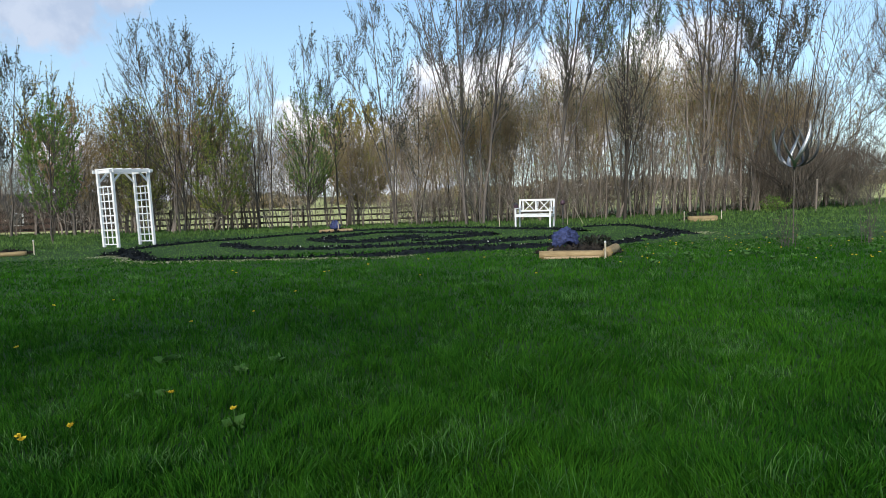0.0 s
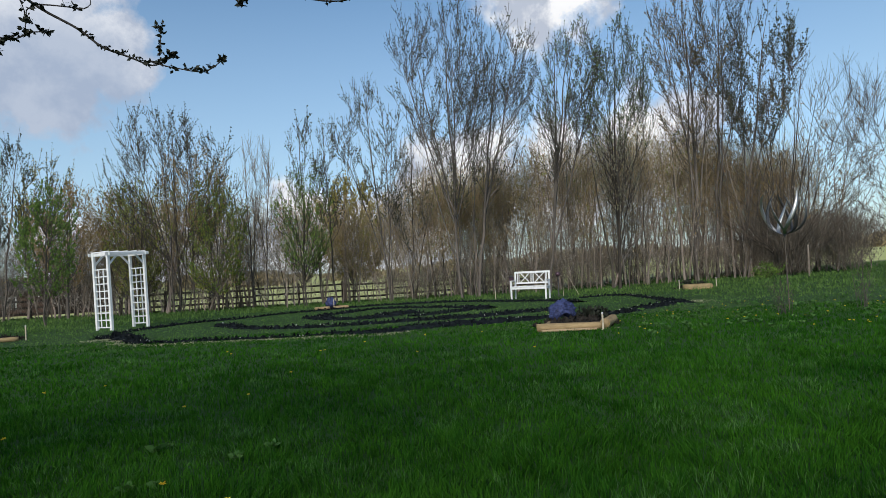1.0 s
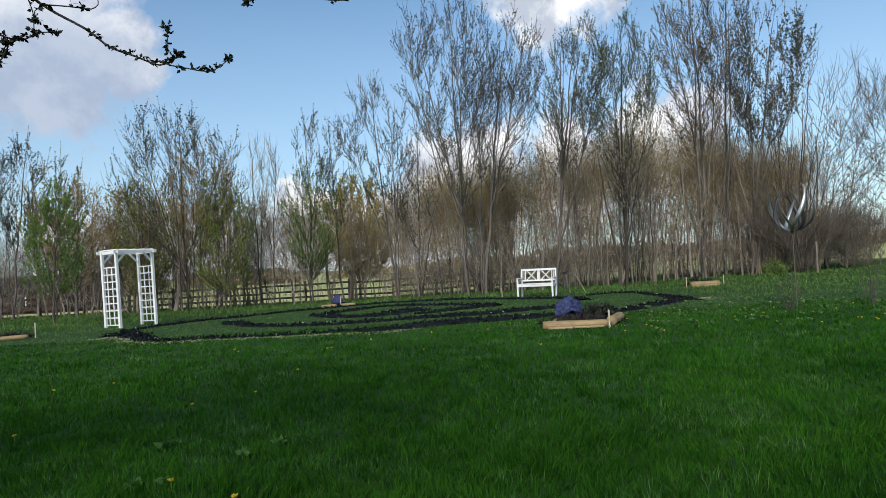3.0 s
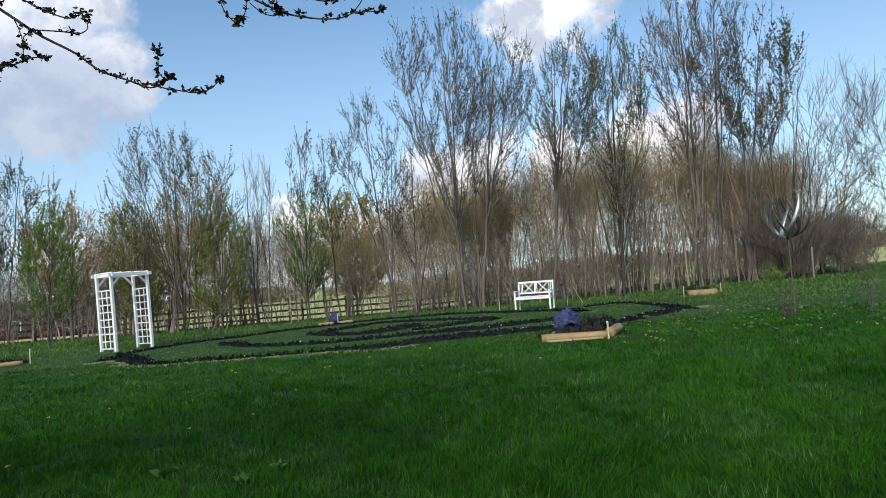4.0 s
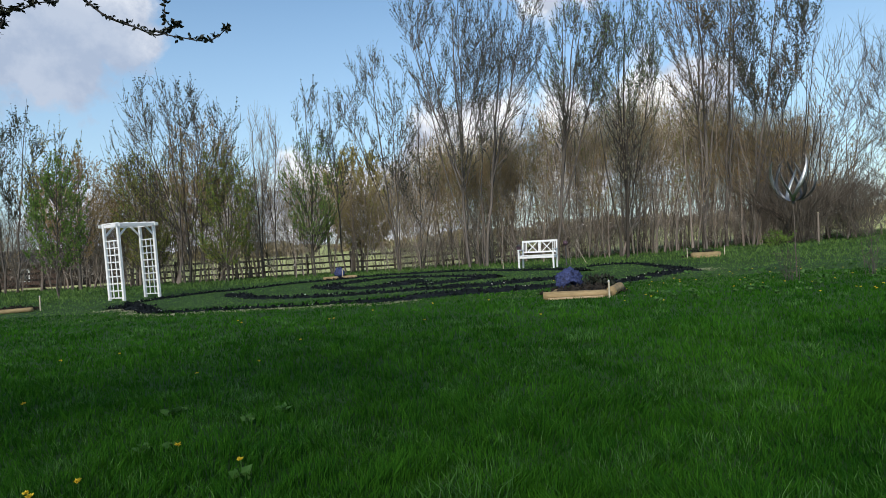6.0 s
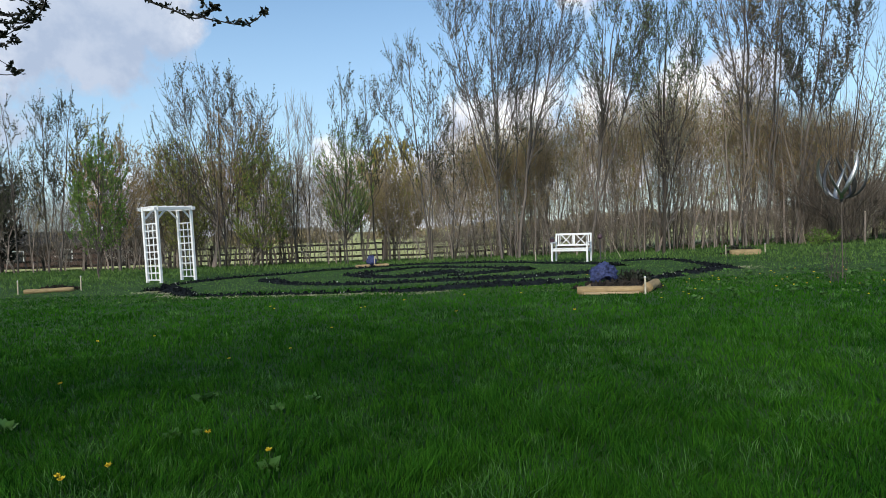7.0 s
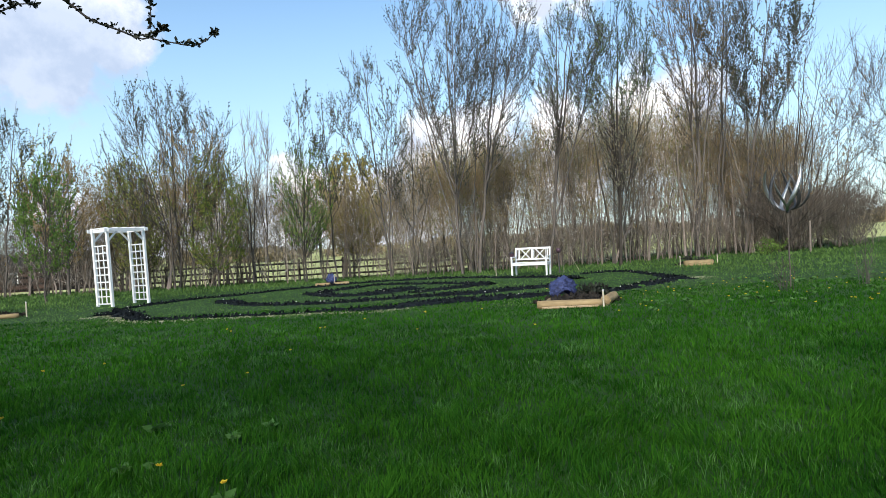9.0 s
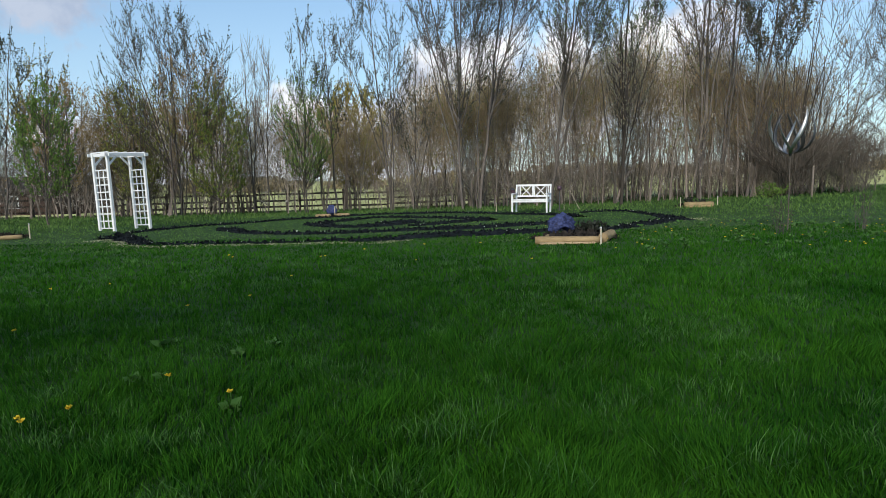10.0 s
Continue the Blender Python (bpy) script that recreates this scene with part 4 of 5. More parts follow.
# ---- log-edged beds ----
def build_log(a, b, r, seed):
    rng = np.random.default_rng(seed)
    a, b = Vector(a), Vector(b)
    L = (b - a).length
    n, s = 12, 14
    bm = bmesh.new()
    rings = []
    for i in range(n):
        t = i / (n - 1)
        rr = r * (1 + .05 * math.sin(5 * t + seed)) * (0.93 if i in (0, n - 1) else 1)
        rings.append([bm.verts.new(((t - .5) * L, rr * math.cos(2 * math.pi * k / s) * (1 + .03 * rng.normal()), rr * math.sin(2 * math.pi * k / s) * (1 + .03 * rng.normal()))) for k in range(s)])
    for i in range(n - 1):
        for k in range(s):
            bm.faces.new((rings[i][k], rings[i][(k + 1) % s], rings[i + 1][(k + 1) % s], rings[i + 1][k]))
    bm.faces.new(rings[0][::-1])
    bm.faces.new(rings[-1])
    bmesh.ops.recalc_face_normals(bm, faces=bm.faces)
    q = (b - a).to_track_quat("X", "Z").to_matrix().to_4x4()
    ob = part("log", bm, M_LOG, None, smooth=True, at=Matrix.Translation((a + b) / 2) @ q)
    return tagged(ob, "peeled round timber log edging a garden bed", "log", "bed edging logs")


def build_stake(x, y, h, lean=(0, 0)):
    bm = bmesh.new()
    z = lie1(x, y)
    bar(bm, (x, y, z - .05), (x + lean[0], y + lean[1], z + h), .024, .024)
    s = thing("stake", pose(0, 0, 0), "pale wooden marker stake driven into the lawn", "stake", "bed stakes")
    part("shaft", bm, M_STAKE, s)
    bm = bmesh.new()
    box(bm, (.032, .032, .04), pose(x + lean[0], y + lean[1], z + h), .012)
    part("cap", bm, M_PALE, s, "whitish cap")


def build_soil(x, y, rx, ry, h, seed):
    rng = np.random.default_rng(seed)
    bm = bmesh.new()
    rings, s = [], 28
    z = lie1(x, y)
    for i in range(8):
        f = i / 7
        rings.append([bm.verts.new((x + rx * (1 - f) * math.cos(a) * (1 + .12 * rng.normal()), y + ry * (1 - f) * math.sin(a) * (1 + .12 * rng.normal()),
                                    z - .02 + h * (1 - (1 - f) ** 2) * (1 + .25 * rng.normal()))) for a in [2 * math.pi * k / s for k in range(s)]])
    for i in range(7):
        for k in range(s):
            bm.faces.new((rings[i][k], rings[i][(k + 1) % s], rings[i + 1][(k + 1) % s], rings[i + 1][k]))
    bm.faces.new(rings[-1])
    soil = thing("soil_heap", pose(0, 0, 0), "heap of dark turned soil inside a log-edged bed", "soil", "bed soil")
    part("heap", bm, M_SOIL, soil)
    n = int(500 * rx)
    a, rr = rng.uniform(0, 6.3, n), np.sqrt(rng.uniform(0, 1, n))
    px, py = x + rx * rr * np.cos(a), y + ry * rr * np.sin(a)
    P = np.stack([px, py, lie(px, py) + h * (1 - rr ** 2) * .9], 1)
    v, f = leaves(P, np.tile([0, 0, .8], (n, 1)), .07, rng, .7)
    tagged(put("clod_cover", mesh_of("clods", v, f, M_SOIL), soil), kind="stuff")


def build_plant(x, y, h, seed, n=160, base=0.0):
    rng = np.random.default_rng(seed)
    z = lie1(x, y) + base
    P = np.array([x, y, z + h * .5]) + rng.normal(0, 1, (n, 3)) * [h * .45, h * .45, h * .25]
    P[:, 2] = np.maximum(P[:, 2], z)
    p = thing("bed_plant", pose(0, 0, 0), "low dark leafy plant growing in the soil bed", "plant", "bed plants")
    v, f = leaves(P, np.tile([0, 0, .6], (n, 1)), .08, rng, .8)
    put("foliage", mesh_of("foliage", v, f, M_DARKLEAF), p)
    lines = [(np.array([[x, y, z - .02], (np.array([x, y, z]) + q) / 2 + [0, 0, .02], q]), [.006, .005, .003]) for q in P[:10]]
    v, f = tubes(lines, 4)
    put("stalks", mesh_of("stalks", v, f, M_BARK_DARK), p)


def log_on_ground(x0, y0, x1, y1, r, seed):
    return build_log((x0, y0, lie1(x0, y0) + r * .9), (x1, y1, lie1(x1, y1) + r * .9), r, seed)


# near bed with the blue ornament
log_on_ground(1.5, 9.9, 2.47, 9.78, .064, 1)
bm = bmesh.new()
bar(bm, (1.56, 9.79, lie1(1.56, 9.79) + .02), (2.4, 9.68, lie1(2.4, 9.68) + .02), .05, .03, .006)
tagged(part("plank", bm, M_LOG_END), "pale split board lying along the log", "board")
log_on_ground(2.55, 9.88, 2.93, 10.75, .078, 2)
log_on_ground(1.66, 10.1, 1.95, 11.1, .05, 3)
build_soil(2.3, 10.75, .72, .75, .13, 4)
build_stake(2.46, 9.62, .25)
rng_s = np.random.default_rng(31)
V, Fc = blades(rng_s.uniform(1.55, 2.75, 160), 9.78 - np.abs(rng_s.normal(0, .05, 160)), rng_s.uniform(.012, .035, 160), np.full(160, .012), rng_s, 2.6)
tagged(put("straw_scraps", mesh_of("straw_scraps", V, Fc, M_STRAW)), "dry yellow stalks lying along the log", "straw", kind="stuff")
build_plant(2.72, 10.9, .2, 5, 160, .06)
build_plant(2.5, 11.0, .16, 6, 120, .08)
# far right bed
log_on_ground(8.1, 21.0, 9.05, 21.0, .1, 7)
log_on_ground(8.2, 20.86, 9.0, 20.85, .045, 17)
build_soil(8.6, 21.6, .55, .5, .14, 8)
build_stake(7.95, 20.95, .34)
build_stake(9.2, 21.0, .34)
build_plant(8.45, 21.5, .2, 9, 140, .1)
build_plant(8.9, 21.5, .16, 10, 120, .08)
# middle far bed
log_on_ground(-4.2, 21.75, -3.72, 21.9, .06, 11)
log_on_ground(-3.6, 21.95, -3.1, 22.1, .06, 12)
build_stake(-3.55, 21.8, .34)
build_soil(-3.65, 22.4, .5, .4, .1, 13)
# left bed
log_on_ground(-10.15, 13.75, -9.25, 14.15, .055, 14)
build_soil(-9.9, 14.5, .5, .45, .1, 15)
build_stake(-10.25, 13.7, .3)
build_stake(-9.18, 14.3, .32)


def build_blue(x, y, z, w, h, d, seed, arch=True):
    """A hunched, lumpy blue mass, hollowed beneath like an arch."""
    bm = bmesh.new()
    bmesh.ops.create_icosphere(bm, subdivisions=4, radius=1.0)
    for v in bm.verts:
        p = v.co.copy()
        n1 = noise.noise(p * 1.7 + Vector((seed, 0, 0))) * .2 + noise.noise(p * 4 + Vector((0, seed, 0))) * .24 + noise.noise(p * 9) * .13
        p *= 1 + n1
        if arch and p.z < .25:
            pull = max(0.0, 1 - abs(p.x) / .5) * (.25 - p.z)
            p.z += pull * .65
            p.y *= 1 - pull * .25
            p.x += math.copysign(.12, p.x) * (.25 - p.z)
        v.co = Vector((p.x * w / 2, p.y * d / 2, max(p.z, -.85) * h / 1.85 + h * .46))
    ob = part("blue_ornament", bm, M_BLUE, None, at=pose(x, y, z, 0, 0, 10), smooth=True)
    return tagged(ob, "lumpy arched blue-painted garden ornament standing in the soil bed", "ornament")


build_blue(2.12, 11.0, lie1(2.12, 11.0) + .06, .46, .36, .34, 3)
build_blue(-3.72, 22.2, lie1(-3.72, 22.2) + .05, .34, .34, .3, 8, False)


# ---- kinetic wind spinner ----
def build_spinner(x, y):
    z = lie1(x, y)
    s = thing("wind_spinner", pose(x, y, z), "tall steel wind spinner with curved petal blades on a thin pole", "wind spinner")
    B, R, H = 1.35, .36, .74
    v, f = tubes([(np.array([[0, 0, -.1], [0, 0, .7], [0, 0, B + .3]]), [.010, .009, .007])], 8)
    put("pole", mesh_of("pole", v, f, M_RUST, True), s)
    bm = bmesh.new()
    bmesh.ops.create_uvsphere(bm, u_segments=12, v_segments=8, radius=.03, matrix=pose(0, 0, B) @ Matrix.Diagonal((1, 1, 1.5, 1)))
    part("hub", bm, M_STEEL_DARK, s, smooth=True)
    # crescent petals rising from the hub and closing in above: an outer whorl, and an inner one that winds the other way
    for n, r, h, off, most, wind in ((5, R * 1.02, H, 12, .036, 62), (5, R * .72, H * .9, 44, .03, -80)):
        for k in range(n):
            T = np.linspace(0, 1, 19)
            phi = T * radians(128)
            a = radians(off + 360 * k / n) + radians(wind) * T
            zz = B + h * (1 - np.cos(phi)) / (1 - math.cos(radians(128)))
            rad = np.stack([np.cos(a), np.sin(a), 0 * a], 1)
            tan = np.stack([-np.sin(a), np.cos(a), 0 * a], 1)
            mid = (r * np.sin(phi) ** .85)[:, None] * rad + zz[:, None] * np.array([0, 0, 1.0])
            wd = (.004 + most * np.sin(np.pi * np.clip(T * .95 + .025, 0, 1)) ** .8)[:, None]
            skew = tan * .85 + rad * .5
            left, right, fold = mid - skew * wd, mid + skew * wd, mid - rad * wd * .3
            lift = (rad + np.array([0, 0, .3])) * .003
            V = np.stack([left, fold, right, right + lift, fold + lift * 1.6, left + lift], 1).reshape(-1, 3)
            i = np.arange(18)[:, None, None] * 6
            j = np.arange(6)[None, :, None]
            F4 = np.concatenate([i + j, i + (j + 1) % 6, i + (j + 1) % 6 + 6, i + j + 6], 2).reshape(-1, 4)
            # dark and light steel alternate: shaded and lit blade faces put into the colour
            put("blade", mesh_of("blade", V, F4, M_STEEL_DARK if k % 2 == 0 else M_STEEL, True), s)


build_spinner(6.23, 11.3)


# ---- bare shrubs on the lawn ----
def build_shrub(x, y, h, seed, n=9):
    rng = np.random.default_rng(seed)
    z = lie1(x, y)
    lines, fine = [], []
    for k in range(n):
        a, s = rng.uniform(0, 6.28), rng.uniform(.1, .75)
        T = np.linspace(0, 1, 6)[:, None]
        L = h * rng.uniform(.5, 1.05)
        P = np.array([rng.normal(0, .05), rng.normal(0, .05), -.03]) + T * [0, 0, L] + T ** 1.2 * L * .55 * s * np.array([np.cos(a), np.sin(a), 0]) + np.cumsum(rng.normal(0, .012, (6, 3)), 0)
        lines.append((P, .0042 * (1 - T[:, 0] * .6)))
        for m in range(7):
            i = rng.integers(1, 5)
            fine.append((np.array([P[i], P[i] + rng.normal(0, .09, 3) + [0, 0, .13]]), [.003, .002]))
    sh = thing("bare_shrub", pose(x, y, z), "thin leafless brown shrub on the lawn", "shrub", "bare shrubs")
    v, f = tubes(lines, 4)
    put("stems", mesh_of("stems", v, f, M_TWIG), sh)
    v, f = tubes(fine, 3)
    tagged(put("twigwork", mesh_of("twigs", v, f, M_TWIG), sh), kind="stuff")


build_shrub(5.75, 10.6, .8, 1)
build_shrub(7.35, 10.9, 1.0, 2)


# ---- post ornament and stick beside the bench ----
def build_globe():
    x, y = 4.15, 21.9
    z = lie1(x, y)
    g = thing("globe_stand", pose(x, y, z), "claret glass globe on a dark metal stand beside the bench", "garden globe")
    v, f = tubes([(np.array([[0, 0, -.05], [0, 0, .35], [0, 0, .72]]), [.02, .018, .018]), (np.array([[0, 0, .1], [.12, 0, 0]]), [.012, .012]), (np.array([[0, 0, .1], [-.1, .08, 0]]), [.012, .012])], 6)
    put("stand", mesh_of("stand", v, f, M_STEEL_DARK), g)
    bm = bmesh.new()
    bmesh.ops.create_uvsphere(bm, u_segments=16, v_segments=12, radius=.088, matrix=pose(0, 0, .78))
    part("globe", bm, M_CLARET, g, smooth=True)
    for i, (xa, xb, ya) in enumerate(((4.95, 4.6, 22.3), (4.42, 4.45, 22.5))):
        zz = lie1(xa, ya)
        v, f = tubes([(np.array([[xa, ya, zz - .03], [xb, ya + .1, zz + .7 - .3 * i]]), [.008, .006])], 5)
        st = thing("garden_stick", pose(0, 0, 0), "thin pale stick leaning in the grass", "stick", "garden sticks")
        put("stick", mesh_of("stick", v, f, M_STAKE), st)


build_globe()


def build_lantern(x, y):
    g = thing("garden_lantern", pose(x, y, lie1(x, y)), "small dark lantern on a thin stake beside the bench", "lantern")
    v, f = tubes([(np.array([[0, 0, -.05], [0, 0, .3], [0, 0, .6]]), [.014, .012, .012])], 6)
    put("stake", mesh_of("lantern_stake", v, f, M_STEEL_DARK), g)
    bm = bmesh.new()
    bmesh.ops.create_cone(bm, cap_ends=True, segments=8, radius1=.075, radius2=.09, depth=.17, matrix=pose(0, 0, .68))
    part("body", bm, M_CLARET, g)
    bm = bmesh.new()
    bmesh.ops.create_cone(bm, cap_ends=True, segments=8, radius1=.11, radius2=.02, depth=.07, matrix=pose(0, 0, .8))
    part("roof", bm, M_STEEL_DARK, g)


build_lantern(2.53, 21.75)
build_stake(2.0, 22.2, .3)


# ---- post and green bush at the foot of the hedge ----
def build_post(x, y, h):
    z = lie1(x, y)
    p = thing("wooden_post", pose(x, y, z, 0, 1.5, 20), "weathered grey-brown wooden post in front of the hedge", "post")
    bm = bmesh.new()
    box(bm, (.06, .06, h + .1), pose(0, 0, h / 2 - .05), .012)
    part("shaft", bm, M_BARK, p)
    bm = bmesh.new()
    box(bm, (.05, .05, .03), pose(0, 0, h + .012), .01)
    part("worn_top", bm, M_STAKE, p, "pale worn top")


build_post(14.65, 25.0, 1.2)


def build_bush(x, y, h, seed):
    rng = np.random.default_rng(seed)
    b = thing("green_bush", pose(x, y, lie1(x, y)), "small bush in fresh green leaf at the edge of the lawn", "bush")
    tips = rng.normal(0, 1, (26, 3)) * [.22, .2, .14] + [0, 0, h * .75]
    lines = [(np.array([[0, 0, -.03], q * [.4, .4, .5], q]), [.008, .006, .003]) for q in tips]
    v, f = tubes(lines, 4)
    put("stems", mesh_of("stems", v, f, M_BARK_DARK), b)
    P = np.repeat(tips, 26, 0) + rng.normal(0, .08, (26 * 26, 3))
    P[:, 2] = np.maximum(P[:, 2], .03)
    v, f = leaves(P, rng.normal(0, 1, P.shape) + [0, 0, .4], .07, rng, .4)
    put("foliage", mesh_of("foliage", v, f, M_LEAF_GREEN), b)


build_bush(13.2, 25.4, .42, 4)


# ---- brick house, evergreen and far wood beyond the fence ----
def build_house():
    h = thing("house", pose(-46, 62, lie1(-46, 62) - .3, 0, 0, -6), "long low brick house with a dark shingle roof behind the trees", "house")
    bm = bmesh.new()
    box(bm, (26, 9, 2.7), pose(0, 0, 1.35), 0)
    part("wall", bm, M_BRICK, h)
    bm = bmesh.new()
    vs = [bm.verts.new(p) for p in ((-13.6, -5.2, 2.7), (13.6, -5.2, 2.7), (13.6, 5.2, 2.7), (-13.6, 5.2, 2.7), (-13.6, 0, 3.9), (13.6, 0, 3.9))]
    for q in ((0, 1, 5, 4), (2, 3, 4, 5), (0, 4, 3), (1, 2, 5), (3, 2, 1, 0)):
        bm.faces.new([vs[i] for i in q])
    part("roof", bm, M_ROOF, h)
    bm = bmesh.new()
    box(bm, (27.3, .06, .2), pose(0, -5.24, 2.65), 0)
    part("gutter", bm, M_FENCE, h, "dark gutter board")
    for x in (-9, -5, 0, 4, 9):
        bm = bmesh.new()
        box(bm, (1.2, .1, 1.1), pose(x, -4.53, 1.6), 0)
        win = part("window", bm, M_WHITE, h, "white framed window")
        bm = bmesh.new()
        box(bm, (1.02, .04, .92), pose(x, -4.6, 1.6), 0)
        part("pane", bm, M_GLASS, win)


build_house()


def build_far_wood():
    rng = np.random.default_rng(9)
    P, W, S = [], [], []
    for k in range(150):
        x, y = rng.uniform(-220, 220), rng.uniform(170, 230)
        h, r = rng.uniform(2, 4), rng.uniform(2.5, 4.5)
        n = 150
        p = rng.normal(0, 1, (n, 3))
        p /= np.linalg.norm(p, axis=1, keepdims=True)
        p *= rng.uniform(.6, 1, (n, 1)) ** .5
        P.append(np.array([x, y, lie1(x, y) + h * .55]) + p * [r, r, h * .5])
        W.append(p)
    P, W = np.concatenate(P), np.concatenate(W)
    v, f = leaves(P, W, 1.3, rng, .8)
    tagged(put("far_wood", mesh_of("far_wood", v, f, M_BRUSH_TAN)), "distant line of budding trees beyond the field", "woods", kind="stuff")


build_far_wood()


# ---- overhanging maple: its unseen trunk is placed beside the viewpoint ----
def build_overhang():
    rng = np.random.default_rng(21)
    x0, y0 = -4.3, -.9
    z0 = lie1(x0, y0)
    t = thing("maple_tree", pose(.016, 0, .012), "maple tree with young silhouette-dark leaves on drooping twigs", "tree")
    Y = 3.4
    lines, sprays = [], []

    def limb(points, radii):
        c = curve_points(np.column_stack([np.array(points, float), np.interp(np.linspace(0, 1, len(points)), np.linspace(0, 1, len(radii)), radii)]), .1)
        lines.append((c[:, :3], c[:, 3]))

    def twig(points, r0=.005, r1=.0025, leafy=.7, start=0.0):
        """A slender hanging shoot given as (across, up), swaying a little in depth, with leaf sprays along it."""
        deep = Y + rng.normal(0, .03) + np.linspace(0, rng.normal(0, .05), len(points))
        deep[0] = Y
        c = np.column_stack([np.array(points, float)[:, 0], deep, np.array(points, float)[:, 1], np.linspace(r0, r1, len(points))])
        c = curve_points(c, .022)
        lines.append((c[:, :3], c[:, 3]))
        n = len(c)
        for i in range(1, n):
            if i / n > start and rng.random() < leafy * 1.0:
                sprays.append((c[i, :3], c[min(i + 1, n - 1), :3] - c[i - 1, :3], 1.0))
        for k in range(3):
            sprays.append((c[-1, :3], c[-1, :3] - c[-2, :3], 1.25))

    limb([(x0, y0, z0 - .1), (x0 + .1, y0, 1.2), (x0 - .05, y0 + .05, 2.6), (x0 + .1, y0, 3.6), (x0, y0 + .1, 4.6)], (.13, .11, .1, .07, .03))
    limb([(x0, y0, 2.7), (-3.9, 2.1, 3.3), (-3.0, 3.0, 3.12), (-2.6, Y, 2.85), (-2.34, Y, 2.65)], (.035, .03, .02, .01, .008))
    limb([(x0, y0, 3.3), (-3.5, 2.3, 3.9), (-2.4, 3.2, 3.3), (-1.9, Y, 2.9), (-1.59, Y, 2.68)], (.04, .03, .02, .008, .006))
    limb([(-2.4, 3.2, 3.3), (-1.7, Y, 3.1), (-1.3, Y, 2.86), (-1.02, Y, 2.65)], (.02, .012, .008, .006))
    limb([(-1.7, Y, 3.1), (-1.2, Y, 2.95), (-.81, Y, 2.7)], (.012, .008, .005))
    limb([(-3.9, 2.1, 3.3), (-3.3, 3.1, 2.75), (-2.9, Y, 2.4), (-2.67, Y, 2.28)], (.025, .014, .008, .006))
    limb([(-3.3, 3.1, 2.75), (-3.05, Y, 2.3), (-2.67, Y, 2.2)], (.012, .008, .005))
    limb([(-3.3, 3.1, 2.75), (-3.1, Y, 2.2), (-2.67, Y, 2.13)], (.012, .008, .005))
    limb([(-3.1, Y, 2.2), (-2.9, Y, 2.05), (-2.68, Y, 2.01)], (.008, .006, .005))
    limb([(-2.9, Y, 2.05), (-2.8, Y, 2.0), (-2.68, Y, 1.97)], (.006, .005, .004))
    limb([(-2.9, Y, 2.05), (-2.85, Y, 1.9), (-2.69, Y, 1.87)], (.006, .005, .004))
    limb([(-2.6, Y, 2.85), (-2.4, Y, 2.84), (-2.26, Y, 2.75)], (.008, .006, .005))
    limb([(-2.34, Y, 2.65), (-2.45, Y, 2.5), (-2.34, Y, 2.31)], (.006, .005, .0045))
    twig([(-2.34, 2.65), (-2.2, 2.54), (-2.07, 2.44), (-1.89, 2.33), (-1.77, 2.23), (-1.63, 2.17), (-1.51, 2.12), (-1.44, 2.15), (-1.4, 2.17)], .009, .003, .95, .48)
    twig([(-1.49, 2.12), (-1.41, 2.09), (-1.33, 2.07), (-1.24, 2.05), (-1.17, 2.06), (-1.1, 2.11)], .004, .0025, .6)
    twig([(-1.45, 2.15), (-1.44, 2.2), (-1.44, 2.31)], .0035, .0025, .8)
    twig([(-2.26, 2.75), (-2.2, 2.69), (-2.09, 2.6), (-1.98, 2.54), (-1.89, 2.51), (-1.83, 2.53), (-1.81, 2.54)], .005, .003, .4)
    twig([(-2.09, 2.46), (-1.98, 2.44), (-1.87, 2.42), (-1.82, 2.41), (-1.78, 2.43), (-1.78, 2.46)], .004, .0025, .25)
    twig([(-2.34, 2.31), (-2.26, 2.29), (-2.19, 2.31), (-2.14, 2.33), (-2.08, 2.33)], .005, .003, .9)
    twig([(-2.1, 2.45), (-2.1, 2.4), (-2.09, 2.34)], .003, .0025, .9)
    twig([(-2.19, 2.53), (-2.17, 2.44), (-2.18, 2.34)], .003, .0025, .6)
    twig([(-2.19, 2.31), (-2.23, 2.28), (-2.29, 2.25)], .004, .003, .9)
    twig([(-2.3, 2.62), (-2.24, 2.63), (-2.2, 2.68)], .004, .003, 1.2)
    twig([(-1.59, 2.68), (-1.51, 2.66), (-1.4, 2.63), (-1.29, 2.61), (-1.16, 2.6), (-1.08, 2.6)], .005, .0035, .8)
    twig([(-1.29, 2.61), (-1.22, 2.64), (-1.16, 2.68)], .003, .0025, .8)
    twig([(-1.08, 2.68), (-1.08, 2.54), (-1.05, 2.47), (-1.01, 2.43)], .004, .003, .9)
    twig([(-0.94, 2.56), (-0.94, 2.49), (-0.98, 2.43)], .003, .0025, .8)
    twig([(-1.02, 2.65), (-0.96, 2.58), (-0.85, 2.51), (-0.74, 2.45), (-0.64, 2.42), (-0.53, 2.4), (-0.43, 2.4), (-0.36, 2.43), (-0.3, 2.51)], .006, .003, .6)
    twig([(-0.38, 2.42), (-0.31, 2.39), (-0.24, 2.38), (-0.2, 2.38)], .003, .0025, .5)
    twig([(-0.92, 2.52), (-0.86, 2.46), (-0.79, 2.43), (-0.76, 2.44)], .003, .0025, .7)
    twig([(-0.78, 2.44), (-0.77, 2.5), (-0.77, 2.54)], .003, .0025, 1.0)
    twig([(-0.81, 2.7), (-0.76, 2.63), (-0.71, 2.56), (-0.62, 2.51), (-0.53, 2.47), (-0.43, 2.46), (-0.32, 2.48)], .005, .003, .5)
    twig([(-2.67, 2.28), (-2.55, 2.26), (-2.42, 2.24), (-2.35, 2.2), (-2.29, 2.25)], .005, .003, 1.0)
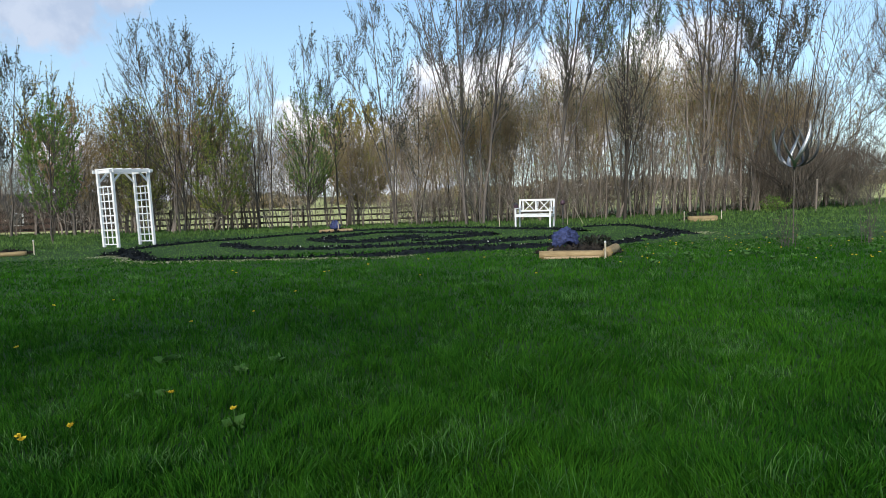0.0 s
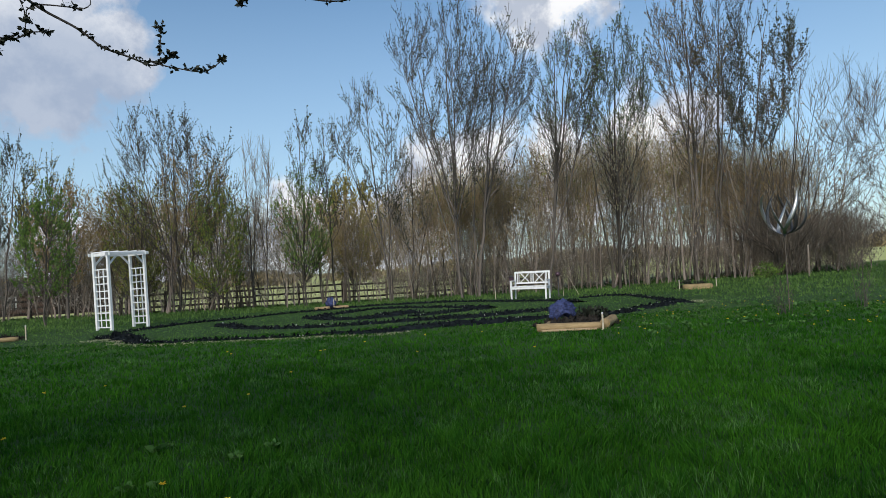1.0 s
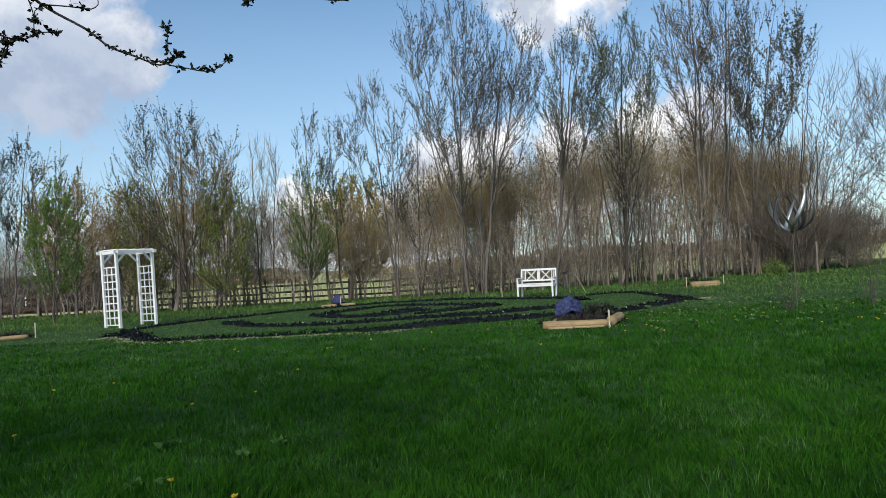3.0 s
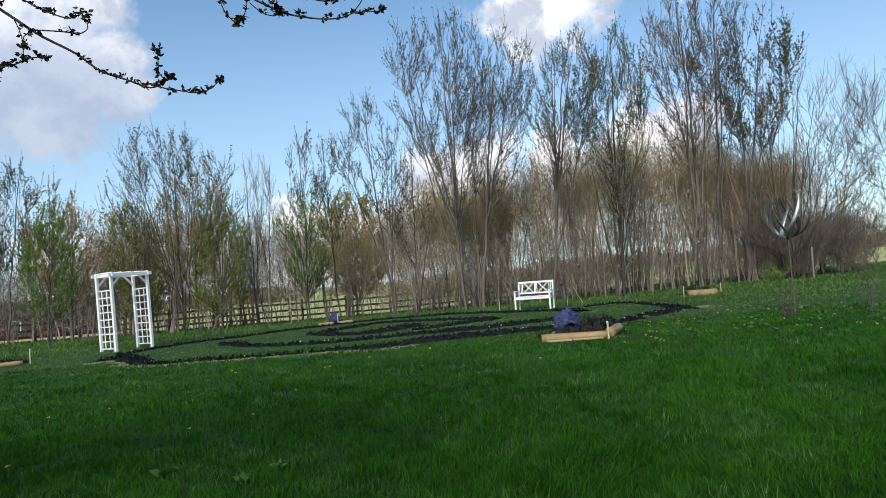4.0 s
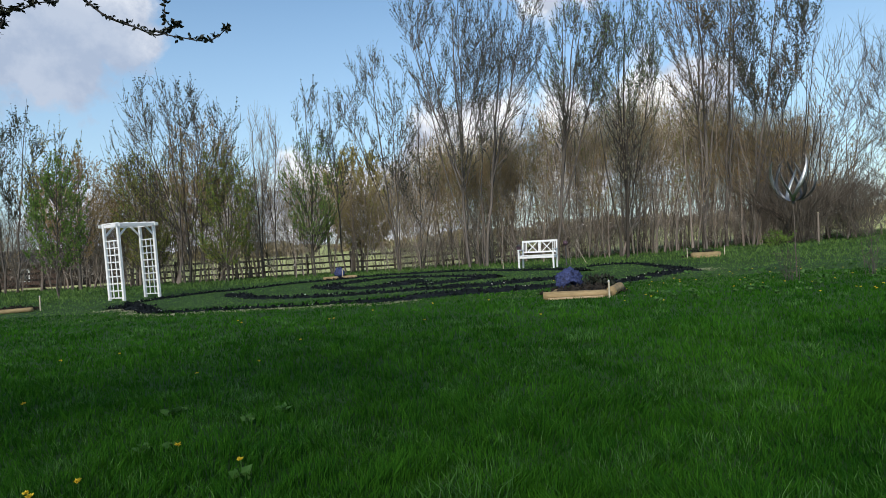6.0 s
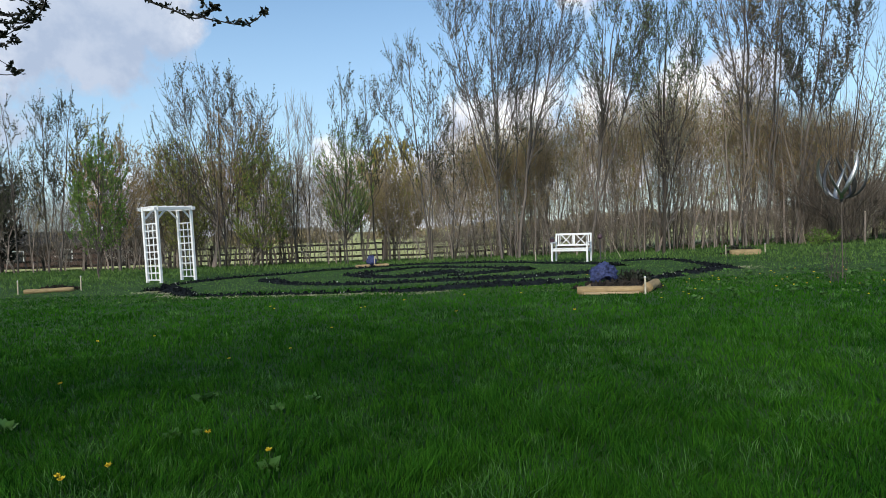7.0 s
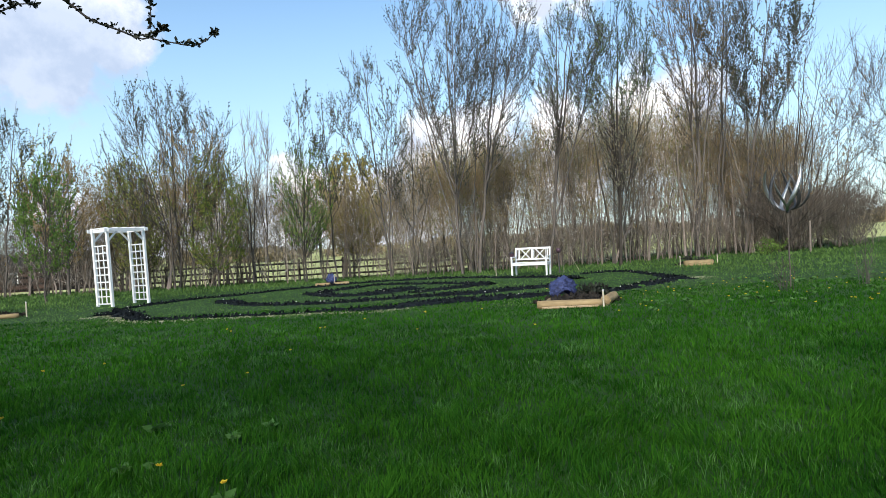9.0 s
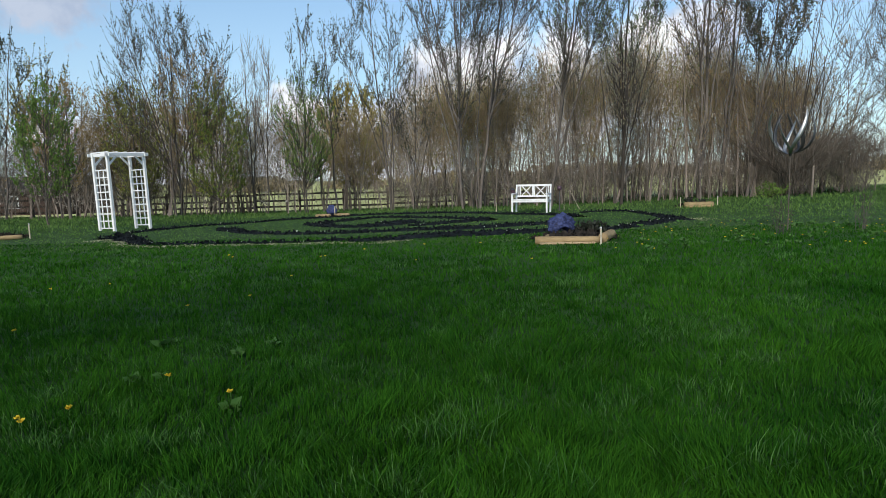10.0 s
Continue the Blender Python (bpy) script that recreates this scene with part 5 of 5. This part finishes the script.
    twig([(-2.29, 2.25), (-2.34, 2.14), (-2.43, 2.09), (-2.51, 2.04)], .004, .003, .9)
    twig([(-2.67, 2.2), (-2.53, 2.17), (-2.43, 2.18), (-2.35, 2.2)], .005, .003, 1.0)
    twig([(-2.67, 2.13), (-2.53, 2.12), (-2.39, 2.11), (-2.34, 2.14)], .005, .003, 1.0)
    twig([(-2.68, 2.01), (-2.58, 2.01), (-2.51, 2.04)], .004, .003, 1.0)
    twig([(-2.68, 1.97), (-2.57, 1.93), (-2.5, 1.88)], .003, .002, .1)
    twig([(-2.69, 1.87), (-2.6, 1.87), (-2.55, 1.88)], .003, .002, .0)
    # unseen upper crown round the trunk, added and set back to shade the near lawn
    CP = []
    for k in range(64):
        a, e = rng.uniform(0, 2 * np.pi), rng.uniform(.1, 1.2)
        tip = np.array([x0 + .5 + 3.4 * math.cos(a) * math.cos(e), y0 - 1.7 + 2.6 * math.sin(a) * math.cos(e), 3.7 + 2.0 * math.sin(e)])
        foot = np.array([x0, y0 + .05, rng.uniform(2.8, 4.3)])
        limb([foot, foot * .5 + tip * .5 + [0, 0, .15], tip], (.02, .012, .005))
        for m in range(52):
            q = rng.uniform(.3, 1.05)
            CP.append(foot + (tip - foot) * q + rng.normal(0, .16, 3))
    CP = np.array(CP)
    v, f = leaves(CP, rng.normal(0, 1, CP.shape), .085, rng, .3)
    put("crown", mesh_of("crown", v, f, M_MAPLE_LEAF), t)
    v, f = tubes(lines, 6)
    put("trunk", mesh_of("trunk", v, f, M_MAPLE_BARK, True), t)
    P, W = [], []
    for p, d, s in sprays:
        stalk = np.array([rng.normal(0, .008), rng.normal(0, .01), rng.uniform(-.004, .018)])
        for m in range(rng.integers(5, 10)):
            P.append(p + stalk + rng.normal(0, .0035, 3))
            W.append([rng.normal(0, 1.0), rng.normal(0, 1.0), rng.normal(.05, .45)])
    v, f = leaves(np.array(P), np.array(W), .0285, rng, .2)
    put("young_leaves", mesh_of("young_leaves", v, f, M_MAPLE_LEAF), t, label="small unfolding leaves in silhouette-dark colour")


build_overhang()


# ---- dandelions and weeds in the lawn ----
def build_dandelion(x, y, seed):
    rng = np.random.default_rng(seed)
    h = rng.uniform(.04, .065)
    x, y = x * (1 - h), y * (1 - h)
    z = lie1(x, y)
    d = thing("dandelion", pose(x, y, z), "yellow dandelion flower on a short stem in the lawn", "flower", "dandelions")
    v, f = tubes([(np.array([[0, 0, -.02], [.004, 0, h * .5], [.0, .004, h]]), [.003, .0025, .0025])], 4)
    put("stem", mesh_of("stem", v, f, M_WEED), d)
    n = 26
    a = rng.uniform(0, 6.28, n)
    w = np.stack([np.cos(a), np.sin(a), rng.uniform(0.1, 1.2, n)], 1)
    v, f = leaves(np.tile([[0, .004, h]], (n, 1)), w, .016, rng, .1)
    put("flower", mesh_of("flower", v, f, M_YELLOW), d)


def build_weed(x, y, s, seed):
    rng = np.random.default_rng(seed)
    z = lie1(x, y)
    n = rng.integers(9, 15)
    a = rng.uniform(0, 6.28, n)
    w = np.stack([np.cos(a), np.sin(a), rng.uniform(.15, .8, n)], 1)
    v, f = leaves(np.tile([[0, 0, .03]], (n, 1)), w, s, rng, .1)
    wd = thing("weed", pose(x, y, z), "broad-leaved pale green weed in the grass", "weed", "lawn weeds")
    put("rosette", mesh_of("rosette", v, f, M_WEED), wd)
    put("root", mesh_of("root", *tubes([(np.array([[0, 0, -.02], [0, 0, .04]]), [.006, .005])], 4), M_WEED), wd)


rng_d = np.random.default_rng(3)
for k, (x, y) in enumerate([(-2.97, 4.34), (-1.82, 2.62), (-1.78, 2.58), (-1.67, 2.74), (-1.0, 2.9), (-1.42, 3.2), (-3.5, 6.68), (-3.96, 6.4), (-2.1, 5.2), (-1.7, 5.6), (-1.6, 6.8), (-.3, 8.1), (1.15, 7.85)]):
    build_dandelion(x, y, k)
for k in range(70):
    x, y = rng_d.uniform(2.4, 9.8), rng_d.uniform(8.2, 14.5)
    if off_mulch(np.array([x]), np.array([y]), .1)[0]:
        build_dandelion(x, y, 100 + k)
for k in range(10):
    build_dandelion(rng_d.uniform(-4, 3), rng_d.uniform(8.5, 10.6), 200 + k)
for k, (x, y, s) in enumerate([(-1.68, 3.74, .06), (-1.66, 3.84, .05), (-1.52, 3.06, .05), (-1.4, 3.1, .045), (-.9, 2.6, .055), (-1.15, 3.5, .05), (-2.5, 3.2, .06), (-1.0, 3.7, .05)]):
    build_weed(x, y, s, k)
for k in range(90):
    x, y = rng_d.uniform(2.8, 10), rng_d.uniform(8.3, 14)
    build_weed(x, y, rng_d.uniform(.05, .085), 300 + k)
